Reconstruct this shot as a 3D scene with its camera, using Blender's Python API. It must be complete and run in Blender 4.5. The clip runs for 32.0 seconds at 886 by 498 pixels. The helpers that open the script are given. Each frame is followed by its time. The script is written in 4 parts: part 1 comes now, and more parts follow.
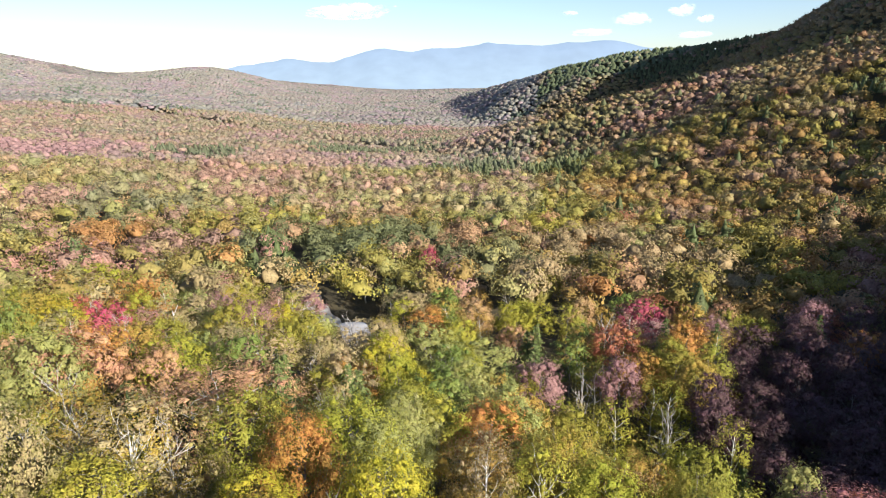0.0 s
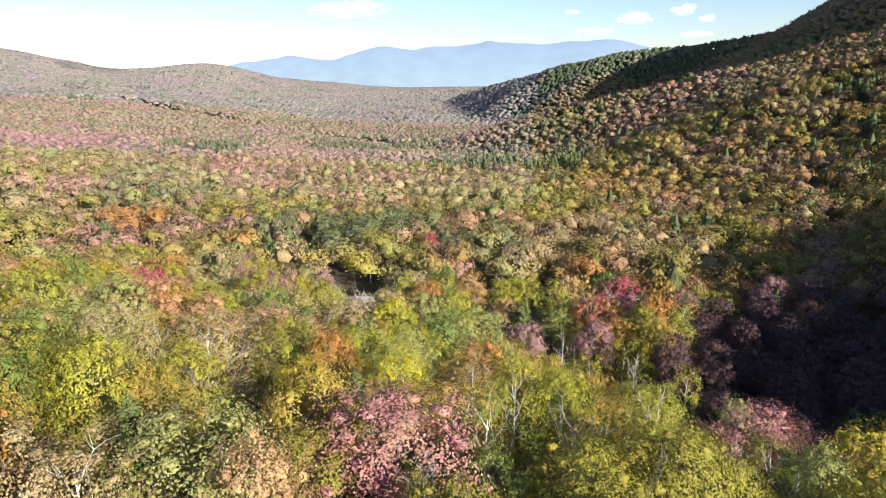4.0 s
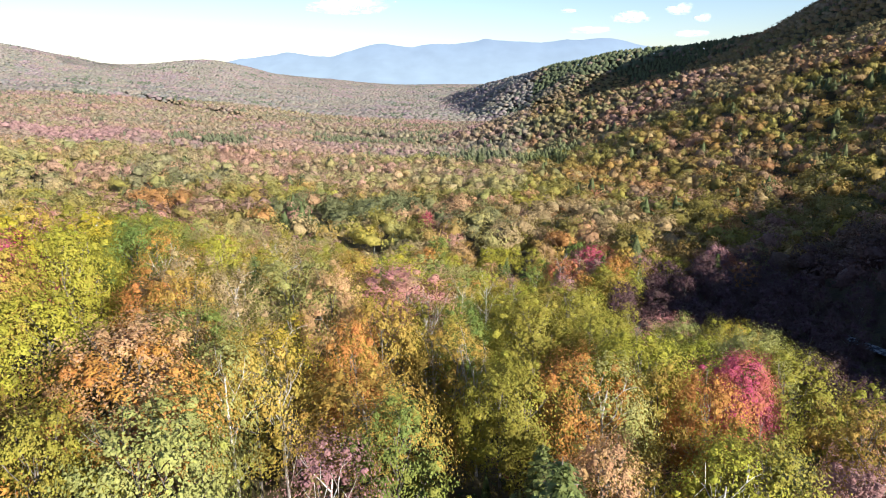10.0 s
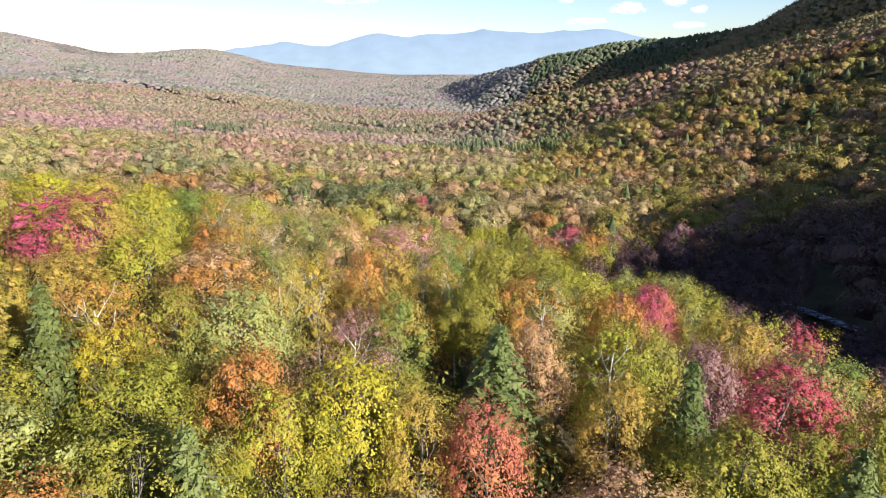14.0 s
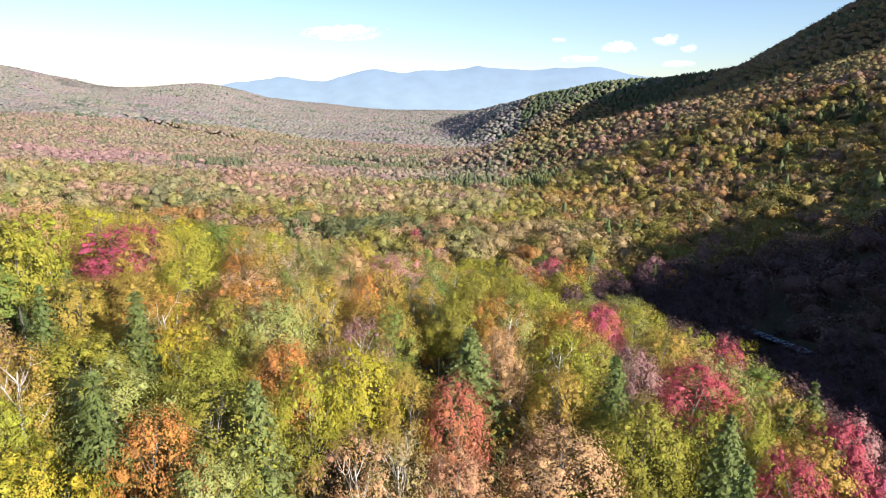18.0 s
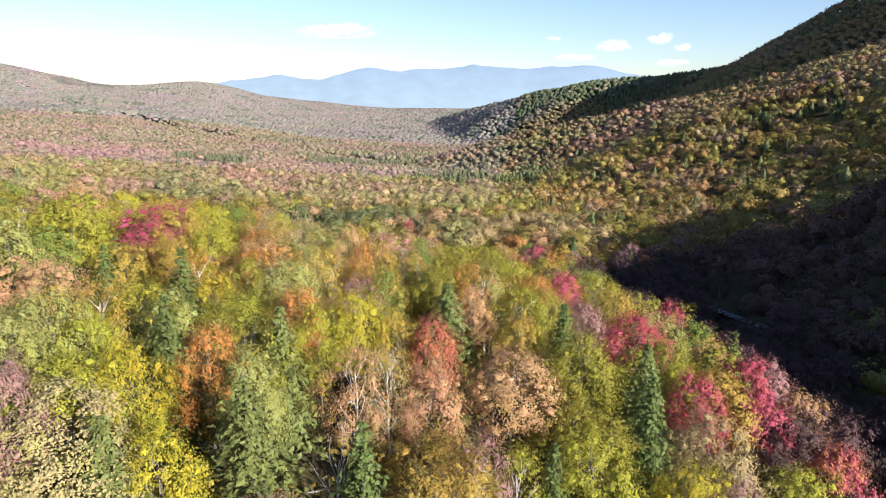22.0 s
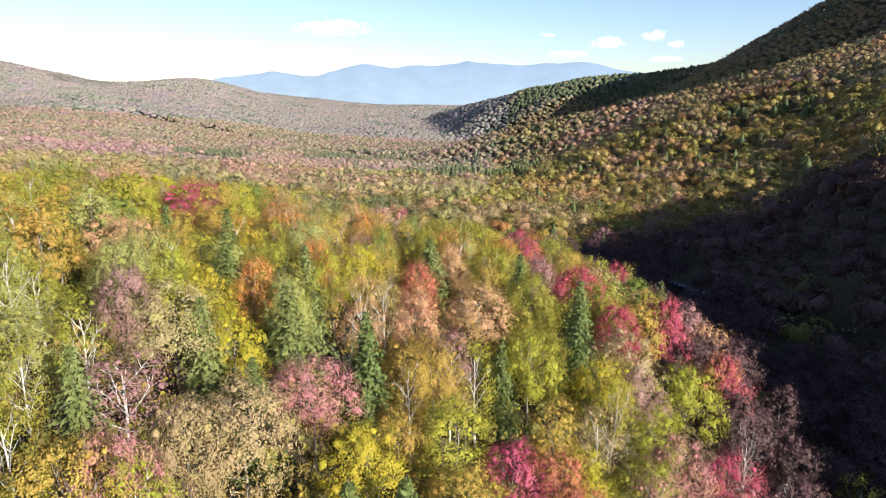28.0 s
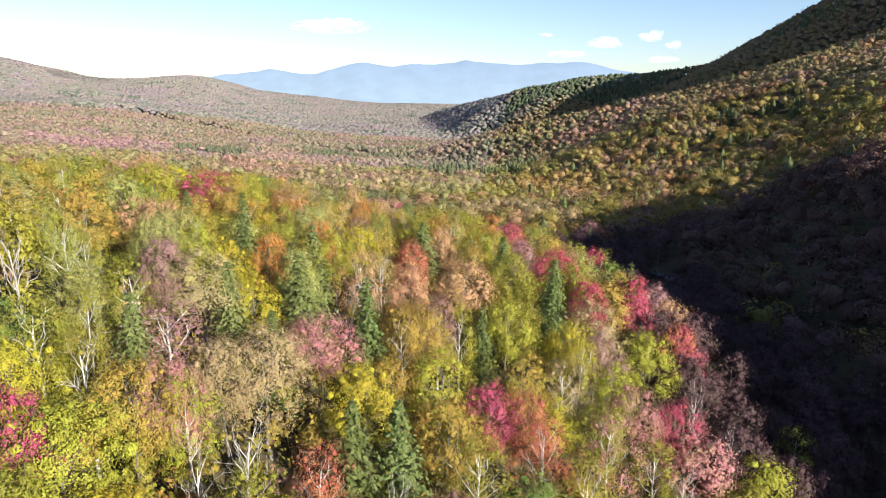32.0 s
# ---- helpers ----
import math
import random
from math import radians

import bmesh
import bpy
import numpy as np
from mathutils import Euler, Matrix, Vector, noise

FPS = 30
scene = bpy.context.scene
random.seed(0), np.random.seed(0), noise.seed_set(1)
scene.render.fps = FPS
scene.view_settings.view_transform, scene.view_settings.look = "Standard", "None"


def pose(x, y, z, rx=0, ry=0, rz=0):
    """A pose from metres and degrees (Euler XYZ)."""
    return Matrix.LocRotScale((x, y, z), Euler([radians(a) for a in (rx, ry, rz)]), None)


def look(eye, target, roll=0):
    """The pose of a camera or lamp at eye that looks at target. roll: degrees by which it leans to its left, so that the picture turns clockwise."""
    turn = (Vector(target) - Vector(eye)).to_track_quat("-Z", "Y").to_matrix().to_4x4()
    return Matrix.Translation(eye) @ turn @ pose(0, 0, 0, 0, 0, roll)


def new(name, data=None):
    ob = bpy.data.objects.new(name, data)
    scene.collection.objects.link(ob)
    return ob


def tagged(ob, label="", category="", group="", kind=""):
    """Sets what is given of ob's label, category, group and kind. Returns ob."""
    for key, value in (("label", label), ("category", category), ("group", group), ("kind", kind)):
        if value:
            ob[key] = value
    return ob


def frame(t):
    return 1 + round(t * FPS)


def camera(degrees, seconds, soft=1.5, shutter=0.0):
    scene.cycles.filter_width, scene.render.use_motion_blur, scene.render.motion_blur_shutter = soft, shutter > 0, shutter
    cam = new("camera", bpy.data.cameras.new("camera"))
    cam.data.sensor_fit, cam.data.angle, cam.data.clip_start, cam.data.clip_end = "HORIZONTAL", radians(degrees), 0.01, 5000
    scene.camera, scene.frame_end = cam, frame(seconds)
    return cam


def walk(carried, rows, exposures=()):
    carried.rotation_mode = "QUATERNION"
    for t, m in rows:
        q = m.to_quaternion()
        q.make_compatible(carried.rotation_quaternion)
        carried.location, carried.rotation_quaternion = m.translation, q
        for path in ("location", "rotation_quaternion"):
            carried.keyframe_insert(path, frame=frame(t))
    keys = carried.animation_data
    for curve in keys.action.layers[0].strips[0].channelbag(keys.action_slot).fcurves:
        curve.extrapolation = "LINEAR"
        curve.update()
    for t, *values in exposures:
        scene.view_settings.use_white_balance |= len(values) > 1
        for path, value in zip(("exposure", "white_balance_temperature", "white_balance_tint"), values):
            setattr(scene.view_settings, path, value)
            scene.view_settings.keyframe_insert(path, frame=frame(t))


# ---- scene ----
cam = camera(70, 32.0, 1.0)
# seconds, place, tilt, turn to the left, lean to the right
ROWS = [
    (0, -0.00, -0.00, 40.00, -15.14, 0.00, -1.07),
    (1, 0.05, -3.79, 39.96, -15.13, 0.00, -0.96),
    (2, 0.14, -7.62, 39.90, -15.13, 0.01, -0.84),
    (3, 0.23, -11.38, 39.84, -15.22, -0.02, -0.79),
    (4, 0.24, -14.67, 39.90, -15.30, 0.04, -0.72),
    (5, 0.33, -17.76, 40.01, -15.20, -0.04, -0.66),
    (6, 0.47, -21.28, 40.02, -15.13, -0.10, -0.58),
    (7, 0.56, -25.55, 40.00, -15.11, -0.12, -0.52),
    (8, 0.54, -30.38, 40.03, -15.18, -0.16, -0.43),
    (9, 0.62, -35.28, 40.00, -15.34, -0.21, -0.43),
    (10, 0.66, -40.13, 39.90, -15.51, -0.27, -0.38),
    (11, 0.85, -44.99, 39.91, -15.78, -0.35, -0.34),
    (12, 1.09, -49.37, 39.91, -15.97, -0.40, -0.32),
    (13, 1.32, -53.28, 40.17, -16.11, -0.50, -0.23),
    (14, 1.46, -57.06, 41.10, -16.34, -0.63, -0.06),
    (15, 1.48, -60.72, 42.60, -16.46, -0.81, 0.21),
    (16, 1.66, -64.08, 43.86, -16.43, -0.97, 0.26),
    (16.5, 1.77, -65.83, 44.02, -14.94, -1.03, 0.32),
    (17, 1.89, -67.58, 44.13, -13.44, -1.08, 0.38),
    (18, 2.18, -71.00, 44.08, -13.38, -1.15, 0.37),
    (19, 2.61, -74.45, 44.02, -13.39, -1.17, 0.35),
    (20, 2.96, -78.04, 44.01, -13.40, -1.30, 0.39),
    (21, 3.20, -81.58, 43.98, -13.49, -1.41, 0.42),
    (22, 3.50, -85.11, 44.04, -13.52, -1.53, 0.42),
    (23, 3.84, -88.50, 44.06, -13.53, -1.62, 0.46),
    (24, 4.21, -91.97, 44.08, -13.56, -1.72, 0.52),
    (25, 4.54, -95.54, 44.11, -13.57, -1.75, 0.53),
    (26, 4.62, -99.23, 44.11, -13.63, -1.82, 0.47),
    (27, 4.63, -102.79, 44.10, -13.75, -1.89, 0.41),
    (28, 4.70, -105.99, 44.09, -13.81, -1.96, 0.42),
    (29, 4.84, -108.92, 44.08, -13.87, -2.03, 0.53),
    (30, 5.00, -111.65, 44.07, -13.87, -2.09, 0.64),
    (31, 5.16, -114.46, 44.08, -13.85, -2.18, 0.77),
    (32, 5.32, -117.26, 44.12, -13.90, -2.24, 0.81),
]
walk(cam, [(t, pose(x, y, z, 90 + tilt, 0, turn) @ pose(0, 0, 0, 0, 0, lean)) for t, x, y, z, tilt, turn, lean in ROWS])

# ---- sky and sun ----
SUN_WAY = Vector((0.66, -0.75, 0)).normalized()
SUN_HIGH = radians(21)
to_sun = Vector((SUN_WAY.x * math.cos(SUN_HIGH), SUN_WAY.y * math.cos(SUN_HIGH), math.sin(SUN_HIGH)))
world = bpy.data.worlds.new("sky")
scene.world = world
world.use_nodes = True
sky = world.node_tree.nodes.new("ShaderNodeTexSky")
sky.sky_type, sky.sun_disc = "NISHITA", False
sky.sun_elevation, sky.sun_rotation = SUN_HIGH, math.atan2(SUN_WAY.x, SUN_WAY.y)
sky.air_density, sky.dust_density, sky.ozone_density = 1.0, 0.25, 1.2
background = world.node_tree.nodes["Background"]
background.inputs["Strength"].default_value = 0.063
clear_air = world.node_tree.nodes.new("ShaderNodeMix")
clear_air.data_type, clear_air.blend_type = "RGBA", "MULTIPLY"
clear_air.inputs["Factor"].default_value = 1.0
clear_air.inputs["B"].default_value = (0.92, 0.99, 1.22, 1)
world.node_tree.links.new(sky.outputs[0], clear_air.inputs["A"])
world.node_tree.links.new(clear_air.outputs["Result"], background.inputs["Color"])
sun = new("sun", bpy.data.lights.new("sun", "SUN"))
sun.data.energy, sun.data.angle, sun.data.color = 5.0, radians(0.5), (1.0, 0.95, 0.87)
sun.matrix_world = look(to_sun * 100, (0, 0, 0))
scene.view_settings.exposure = 1.27

# ---- materials ----
def material(name):
    m = bpy.data.materials.new(name)
    m.use_nodes = True
    return m, m.node_tree.nodes, m.node_tree.links, m.node_tree.nodes["Principled BSDF"]


def noise_node(nodes, links, size, detail=3.0, coords=None, kind="Object"):
    n = nodes.new("ShaderNodeTexNoise")
    n.inputs["Scale"].default_value, n.inputs["Detail"].default_value = 1.0 / size, detail
    if coords is None:
        coords = nodes.new("ShaderNodeTexCoord").outputs[kind]
    links.new(coords, n.inputs["Vector"])
    return n


def ramp_node(nodes, links, value, stops):
    r = nodes.new("ShaderNodeValToRGB")
    while len(r.color_ramp.elements) < len(stops):
        r.color_ramp.elements.new(0.5)
    for e, (p, c) in zip(r.color_ramp.elements, stops):
        e.position, e.color = p, (*c, 1)
    links.new(value, r.inputs[0])
    return r


def math_node(nodes, links, op, a, b):
    n = nodes.new("ShaderNodeMath")
    n.operation = op
    for k, v in enumerate((a, b)):
        if isinstance(v, (int, float)):
            n.inputs[k].default_value = v
        else:
            links.new(v, n.inputs[k])
    return n.outputs[0]


def leafy(m, nodes, links, shader, colour, glow=0.28, cut=0.0):
    """Finish a leaf material: dull leaves that let some light through. cut: size of the gaps in a spray of leaves."""
    links.new(colour, shader.inputs["Base Color"])
    shader.inputs["Roughness"].default_value = 0.62
    shader.inputs["Specular IOR Level"].default_value = 0.2
    thin = nodes.new("ShaderNodeBsdfTranslucent")
    links.new(colour, thin.inputs["Color"])
    mix = nodes.new("ShaderNodeMixShader")
    mix.inputs[0].default_value = glow
    links.new(shader.outputs[0], mix.inputs[1])
    links.new(thin.outputs[0], mix.inputs[2])
    last = mix.outputs[0]
    if cut:
        n = noise_node(nodes, links, cut, 2.0)
        bump = nodes.new("ShaderNodeBump")
        bump.inputs["Strength"].default_value, bump.inputs["Distance"].default_value = 0.8, cut * 0.5
        links.new(n.outputs["Fac"], bump.inputs["Height"])
        links.new(bump.outputs[0], shader.inputs["Normal"])
        gap = math_node(nodes, links, "GREATER_THAN", n.outputs["Fac"], 0.44)
        clear = nodes.new("ShaderNodeBsdfTransparent")
        holes = nodes.new("ShaderNodeMixShader")
        links.new(gap, holes.inputs[0])
        links.new(clear.outputs[0], holes.inputs[1])
        links.new(last, holes.inputs[2])
        last = holes.outputs[0]
    links.new(last, nodes["Material Output"].inputs["Surface"])


def varied(nodes, links, colour, hue, value):
    """Each leaf and each tree a little different in hue and lightness."""
    island = nodes.new("ShaderNodeNewGeometry").outputs["Random Per Island"]
    tree = nodes.new("ShaderNodeObjectInfo").outputs["Random"]
    hsv = nodes.new("ShaderNodeHueSaturation")
    links.new(colour, hsv.inputs["Color"])
    a = math_node(nodes, links, "MULTIPLY", math_node(nodes, links, "SUBTRACT", island, 0.5), hue)
    b = math_node(nodes, links, "MULTIPLY", math_node(nodes, links, "SUBTRACT", tree, 0.5), hue)
    links.new(math_node(nodes, links, "ADD", math_node(nodes, links, "ADD", a, b), 0.5), hsv.inputs["Hue"])
    far = math_node(nodes, links, "FRACT", math_node(nodes, links, "MULTIPLY", island, 17.31), 0.0)
    links.new(math_node(nodes, links, "ADD", math_node(nodes, links, "MULTIPLY", far, value), 1.0 - value / 2), hsv.inputs["Value"])
    return hsv.outputs[0]


def foliage(name, main, second, share=0.5, size=2.2):
    """Leaves of two colours that change from bough to bough."""
    m, nodes, links, shader = material(name)
    n = noise_node(nodes, links, size, 2.0)
    edge = 0.5 + (0.5 - share) * 0.5
    second = [0.47 * a + 0.57 * b for a, b in zip(main, second)]
    main = [1.04 * a for a in main]
    r = ramp_node(nodes, links, n.outputs["Fac"], [(edge - 0.12, second), (edge + 0.12, main)])
    leafy(m, nodes, links, shader, varied(nodes, links, r.outputs[0], 0.025, 0.3), 0.16, 0.12)
    return m


def far_foliage(name, grain, cut=0.0, uneven=1.0):
    """Leaves of the woods farther off: each tree keeps its own colour, broken up by its boughs."""
    m, nodes, links, shader = material(name)
    tint = nodes.new("ShaderNodeAttribute")
    tint.attribute_name = "tint"
    n = noise_node(nodes, links, grain, 4.0)
    fleck = ramp_node(nodes, links, n.outputs["Fac"], [(0.34, [1 - 0.5 * uneven] * 3), (0.52, (1.0, 1.0, 1.0)), (0.72, [1 + 0.28 * uneven] * 3)])
    both = nodes.new("ShaderNodeMix")
    both.data_type, both.blend_type = "RGBA", "MULTIPLY"
    both.inputs["Factor"].default_value = 1.0
    links.new(tint.outputs["Color"], both.inputs["A"])
    links.new(fleck.outputs[0], both.inputs["B"])
    leafy(m, nodes, links, shader, varied(nodes, links, both.outputs["Result"], 0.016, 0.3 * uneven), 0.2, cut)
    if not cut:
        bump = nodes.new("ShaderNodeBump")
        bump.inputs["Strength"].default_value, bump.inputs["Distance"].default_value = 0.9 * uneven, grain * 0.7
        links.new(n.outputs["Fac"], bump.inputs["Height"])
        links.new(bump.outputs[0], shader.inputs["Normal"])
    return m


def bark(name, dark, pale, size=0.35, stretch=0.3):
    m, nodes, links, shader = material(name)
    scale = nodes.new("ShaderNodeMapping")
    scale.inputs["Scale"].default_value = (1, 1, stretch)
    links.new(nodes.new("ShaderNodeTexCoord").outputs["Object"], scale.inputs["Vector"])
    n = noise_node(nodes, links, size, 6.0, scale.outputs[0])
    r = ramp_node(nodes, links, n.outputs["Fac"], [(0.38, dark), (0.62, pale)])
    links.new(r.outputs[0], shader.inputs["Base Color"])
    shader.inputs["Roughness"].default_value = 0.85
    bump = nodes.new("ShaderNodeBump")
    bump.inputs["Strength"].default_value, bump.inputs["Distance"].default_value = 0.5, 0.03
    links.new(n.outputs["Fac"], bump.inputs["Height"])
    links.new(bump.outputs[0], shader.inputs["Normal"])
    return m


def soil(name, stops, size, fine, bump_depth=0.1):
    m, nodes, links, shader = material(name)
    a = noise_node(nodes, links, size, 8.0)
    b = noise_node(nodes, links, fine, 5.0)
    both = math_node(nodes, links, "ADD", math_node(nodes, links, "MULTIPLY", a.outputs["Fac"], 0.6), math_node(nodes, links, "MULTIPLY", b.outputs["Fac"], 0.4))
    links.new(ramp_node(nodes, links, both, stops).outputs[0], shader.inputs["Base Color"])
    shader.inputs["Roughness"].default_value = 0.95
    bump = nodes.new("ShaderNodeBump")
    bump.inputs["Strength"].default_value, bump.inputs["Distance"].default_value = 0.6, bump_depth
    links.new(b.outputs["Fac"], bump.inputs["Height"])
    links.new(bump.outputs[0], shader.inputs["Normal"])
    return m


OLIVE, LEAF_GREEN, LIME, YELLOW, GOLD = (0.225, 0.205, 0.032), (0.14, 0.185, 0.042), (0.30, 0.285, 0.035), (0.36, 0.295, 0.028), (0.35, 0.235, 0.05)
ORANGE, SALMON, PINK, CRIMSON, MAUVE = (0.41, 0.19, 0.05), (0.42, 0.24, 0.13), (0.41, 0.19, 0.17), (0.37, 0.062, 0.095), (0.28, 0.15, 0.14)
BEIGE, SPRUCE, PINE, SAGE = (0.34, 0.26, 0.13), (0.105, 0.13, 0.036), (0.15, 0.178, 0.055), (0.27, 0.27, 0.085)
LEAVES = {
    "olive": foliage("olive_leaves", OLIVE, LIME, 0.65),
    "green": foliage("green_leaves", LEAF_GREEN, OLIVE, 0.6),
    "lime": foliage("yellow_green_leaves", LIME, OLIVE, 0.6),
    "sage": foliage("pale_green_leaves", SAGE, LIME, 0.7),
    "yellow": foliage("yellow_leaves", YELLOW, LIME, 0.6),
    "gold": foliage("golden_leaves", GOLD, OLIVE, 0.65),
    "orange": foliage("orange_leaves", ORANGE, GOLD, 0.6),
    "salmon": foliage("salmon_leaves", SALMON, GOLD, 0.65),
    "pink": foliage("pink_leaves", PINK, SAGE, 0.65, 2.8),
    "crimson": foliage("crimson_leaves", CRIMSON, (0.40, 0.14, 0.13), 0.6),
    "red": foliage("red_leaves", (0.37, 0.125, 0.075), ORANGE, 0.6),
    "mauve": foliage("mauve_leaves", MAUVE, (0.34, 0.20, 0.17), 0.6),
    # leaf colour darkened to deepen the shade in the ravine
    "shade_plum": foliage("shade_dark_leaves", (0.09, 0.045, 0.05), (0.08, 0.066, 0.038), 0.6),
    "beige": foliage("tan_leaves", BEIGE, OLIVE, 0.65),
    "spruce": foliage("spruce_needles", SPRUCE, (0.12, 0.16, 0.05), 0.6),
    "pine": foliage("pine_needles", PINE, SPRUCE, 0.6),
}
UNDER_LEAVES, VALLEY_LEAVES = far_foliage("shrub_leaves", 0.5, 0.09), far_foliage("valley_leaves", 0.5, 0.0, 0.6)
SLOPE_LEAVES, FAR_LEAVES = far_foliage("slope_leaves", 0.9, 0.0, 0.6), far_foliage("distant_leaves", 2.2, 0.0, 0.3)
BARK_GREY = bark("grey_bark", (0.09, 0.075, 0.06), (0.24, 0.21, 0.18))
BARK_WHITE = bark("white_birch_bark", (0.34, 0.31, 0.27), (0.62, 0.59, 0.54), 0.5, 2.0)
BARK_PALE = bark("pale_bark", (0.30, 0.27, 0.24), (0.50, 0.46, 0.42))
FOREST_FLOOR = soil("forest_floor", [(0.32, (0.03, 0.022, 0.012)), (0.5, (0.075, 0.06, 0.025)), (0.7, (0.14, 0.10, 0.04))], 9.0, 0.8, 0.3)
GRAVEL = soil("gravel", [(0.3, (0.26, 0.24, 0.22)), (0.55, (0.42, 0.40, 0.38)), (0.75, (0.52, 0.50, 0.47))], 2.5, 0.15, 0.03)


# ---- lie of the land ----
def ease(a, b, v):
    """0 below a, 1 above b, smooth between."""
    u = np.clip((v - a) / (b - a), 0.0, 1.0)
    return u * u * (3 - 2 * u)


def soft(v, k):
    """A rounded max(v, 0)."""
    return k * np.logaddexp(0.0, v / k)


def waves(x, y, size, seed):
    """Rolling relief between about -1 and 1, made of a few crossed waves."""
    total = np.zeros(np.broadcast(x, y).shape)
    for k in range(5):
        a, f, p = seed * 1.7 + k * 2.399, (0.6 + 0.37 * k) / size, seed * 3.1 + k * 1.3
        total = total + np.sin((x * math.cos(a) + y * math.sin(a)) * f * 6.283 + p + 1.3 * np.sin((y * math.cos(a) - x * math.sin(a)) * f * 2.9 + p)) / (1 + 0.6 * k)
    return total / 2.2


def ridge(x, y, crest, slope, blunt):
    """A long ridge along a crest line of (x, y, height), falling off evenly on both sides."""
    best = np.full(np.broadcast(x, y).shape, -1e3)
    for (ax, ay, az), (bx, by, bz) in zip(crest, crest[1:]):
        wx, wy = bx - ax, by - ay
        f = np.clip(((x - ax) * wx + (y - ay) * wy) / (wx * wx + wy * wy), 0.0, 1.0)
        off = np.hypot(x - ax - f * wx, y - ay - f * wy)
        best = np.maximum(best, az + (bz - az) * f - slope * (np.sqrt(off * off + blunt * blunt) - blunt))
    return best


# crest of the ridge behind the gully, from the summit down into the valley
# first two points, out of view, are raised to shade the gully
BACK_RIDGE = [(900, 700, 350), (720, 760, 258), (590, 825, 166), (551, 875, 121), (529, 930, 106), (488, 1000, 95), (440, 1090, 86), (396, 1150, 85), (332, 1200, 79), (247, 1290, 57), (163, 1550, 26), (60, 1850, -15)]


def canopy(x, y):
    """The height of the treetops over the plan."""
    x, y = np.asarray(x, float), np.asarray(y, float)
    # valley floor, sinking away from the start and rising again far off
    floor = -4 - 0.058 * soft(y - 110, 30) + 0.048 * soft(y - 660, 100) + 0.036 * (soft(y - 1350, 150) - soft(y - 2700, 150))
    floor = floor + 0.10 * soft(-x - 20 - 0.07 * soft(y, 20), 40) - 0.075 * soft(-x - 420 - 0.22 * y, 100)
    floor = floor + 54 * np.exp(-((x + 735) / 190) ** 2 - ((y - 2150) / 300) ** 2)
    floor = floor + 96 * np.exp(-((x + 1330) / 290) ** 2 - ((y - 1750) / 380) ** 2) + 40 * np.exp(-((x + 1650) / 300) ** 2 - ((y - 2150) / 400) ** 2)
    floor = floor + 10 * np.exp(-((x + 560) / 300) ** 2 - ((y - 1050) / 220) ** 2) - 9 * np.exp(-((x + 430) / 300) ** 2 - ((y - 1450) / 200) ** 2)
    floor = floor + (2.5 * waves(x, y, 190, 1) + (4 * waves(x, y, 330, 12) + 7 * waves(x, y, 620, 2)) * ease(450, 1300, y) * (1 - 0.7 * ease(2300, 2900, y))) * ease(100, 250, y)
    # mountain side beyond the ravine, up to the crest of a broad rib
    foot = 96 + 29 * ease(60, 170, y) - 40 * ease(270, 400, y) - 105 * ease(480, 690, y)
    u = soft(x - foot, 14)
    # last term heightens the unseen upper slope so it shades the back ridge
    rise = 0.345 * u + 0.00030 * np.minimum(u, 210) ** 2 + 4.5 * ease(10, 90, u) * np.exp(-((y - 570) / 90) ** 2) + 0.28 * soft(x - 470, 30)
    past = soft(0.565 * x - 1.15 * soft(x - 410, 40) + 0.825 * y - 580, 5)
    rise = rise - 1.0 * past
    rise = rise + soft(-rise, 8) * ease(5, 40, past)
    # steep bank over the ravine; unseen even upper slope follows sun's rays for shade
    shade_brow = 16.8 + 0.2535 * x - 0.288 * y - 0.50 * soft(50 - 0.69 * x - 0.72 * y, 6) - floor
    bank = 1.0 * u * (1 - ease(60, 175, y))
    bank = shade_brow - soft(shade_brow - bank, 5)
    rise = rise + soft(bank - rise, 3)
    # cap lifted beyond y 250 for the same shade
    top = 240 + 110 * ease(250, 450, y)
    rise = top - soft(top - rise, 14)
    rise = rise + (4 * waves(x, y, 150, 3)) * ease(20, 120, u) * (1 - 0.6 * ease(330, 480, y))
    back = ridge(x, y, BACK_RIDGE, 0.62, 30) + 2.5 * waves(x, y, 130, 6) * ease(820, 1000, y)
    rise = rise + soft(back - floor - rise, 6) * ease(520, 640, y)
    # spur under the flight
    v = np.clip((x + 55) / 60, 0, None)
    spur = 32 - 10.3 * v ** 1.3 - 0.45 * soft(x - 41, 4)
    spur = spur - 0.30 * soft(y - 12 - 0.12 * soft(-x - 20, 5), 5) - 0.16 * soft(-46 - y, 4) - 0.16 * (x + 12) * ease(20, 55, -y)
    spur = spur - 0.12 * soft(-x - 120, 20) - 0.5 * soft(y - 41, 4) * ease(5, 22, x)
    return floor + rise + soft(spur - floor, 2.5)


def added_knoll(x, y):
    """A low rise added so that the gravel road comes up into the sun."""
    return 6.5 * np.exp(-(np.hypot(x + 17, y - 120) / 14) ** 2)


def ground_height(x, y):
    return canopy(x, y) - 12.5 + added_knoll(x, y)


def road_line(v):
    """The middle of the gravel road in the valley, from 0 to 1."""
    return -18 - 46 * v + 9 * v * v, 118 + 100 * v


def stream_line(v):
    """The middle of the stream in the ravine, from 0 to 1."""
    return 88 - 6 * v + 7 * np.sin(v * 7.0), -60 + 260 * v


def on_road(x, y):
    rx, ry = road_line(np.clip((np.asarray(y, float) - 118) / 100, -0.3, 1))
    return np.abs(x - rx) < 4.2


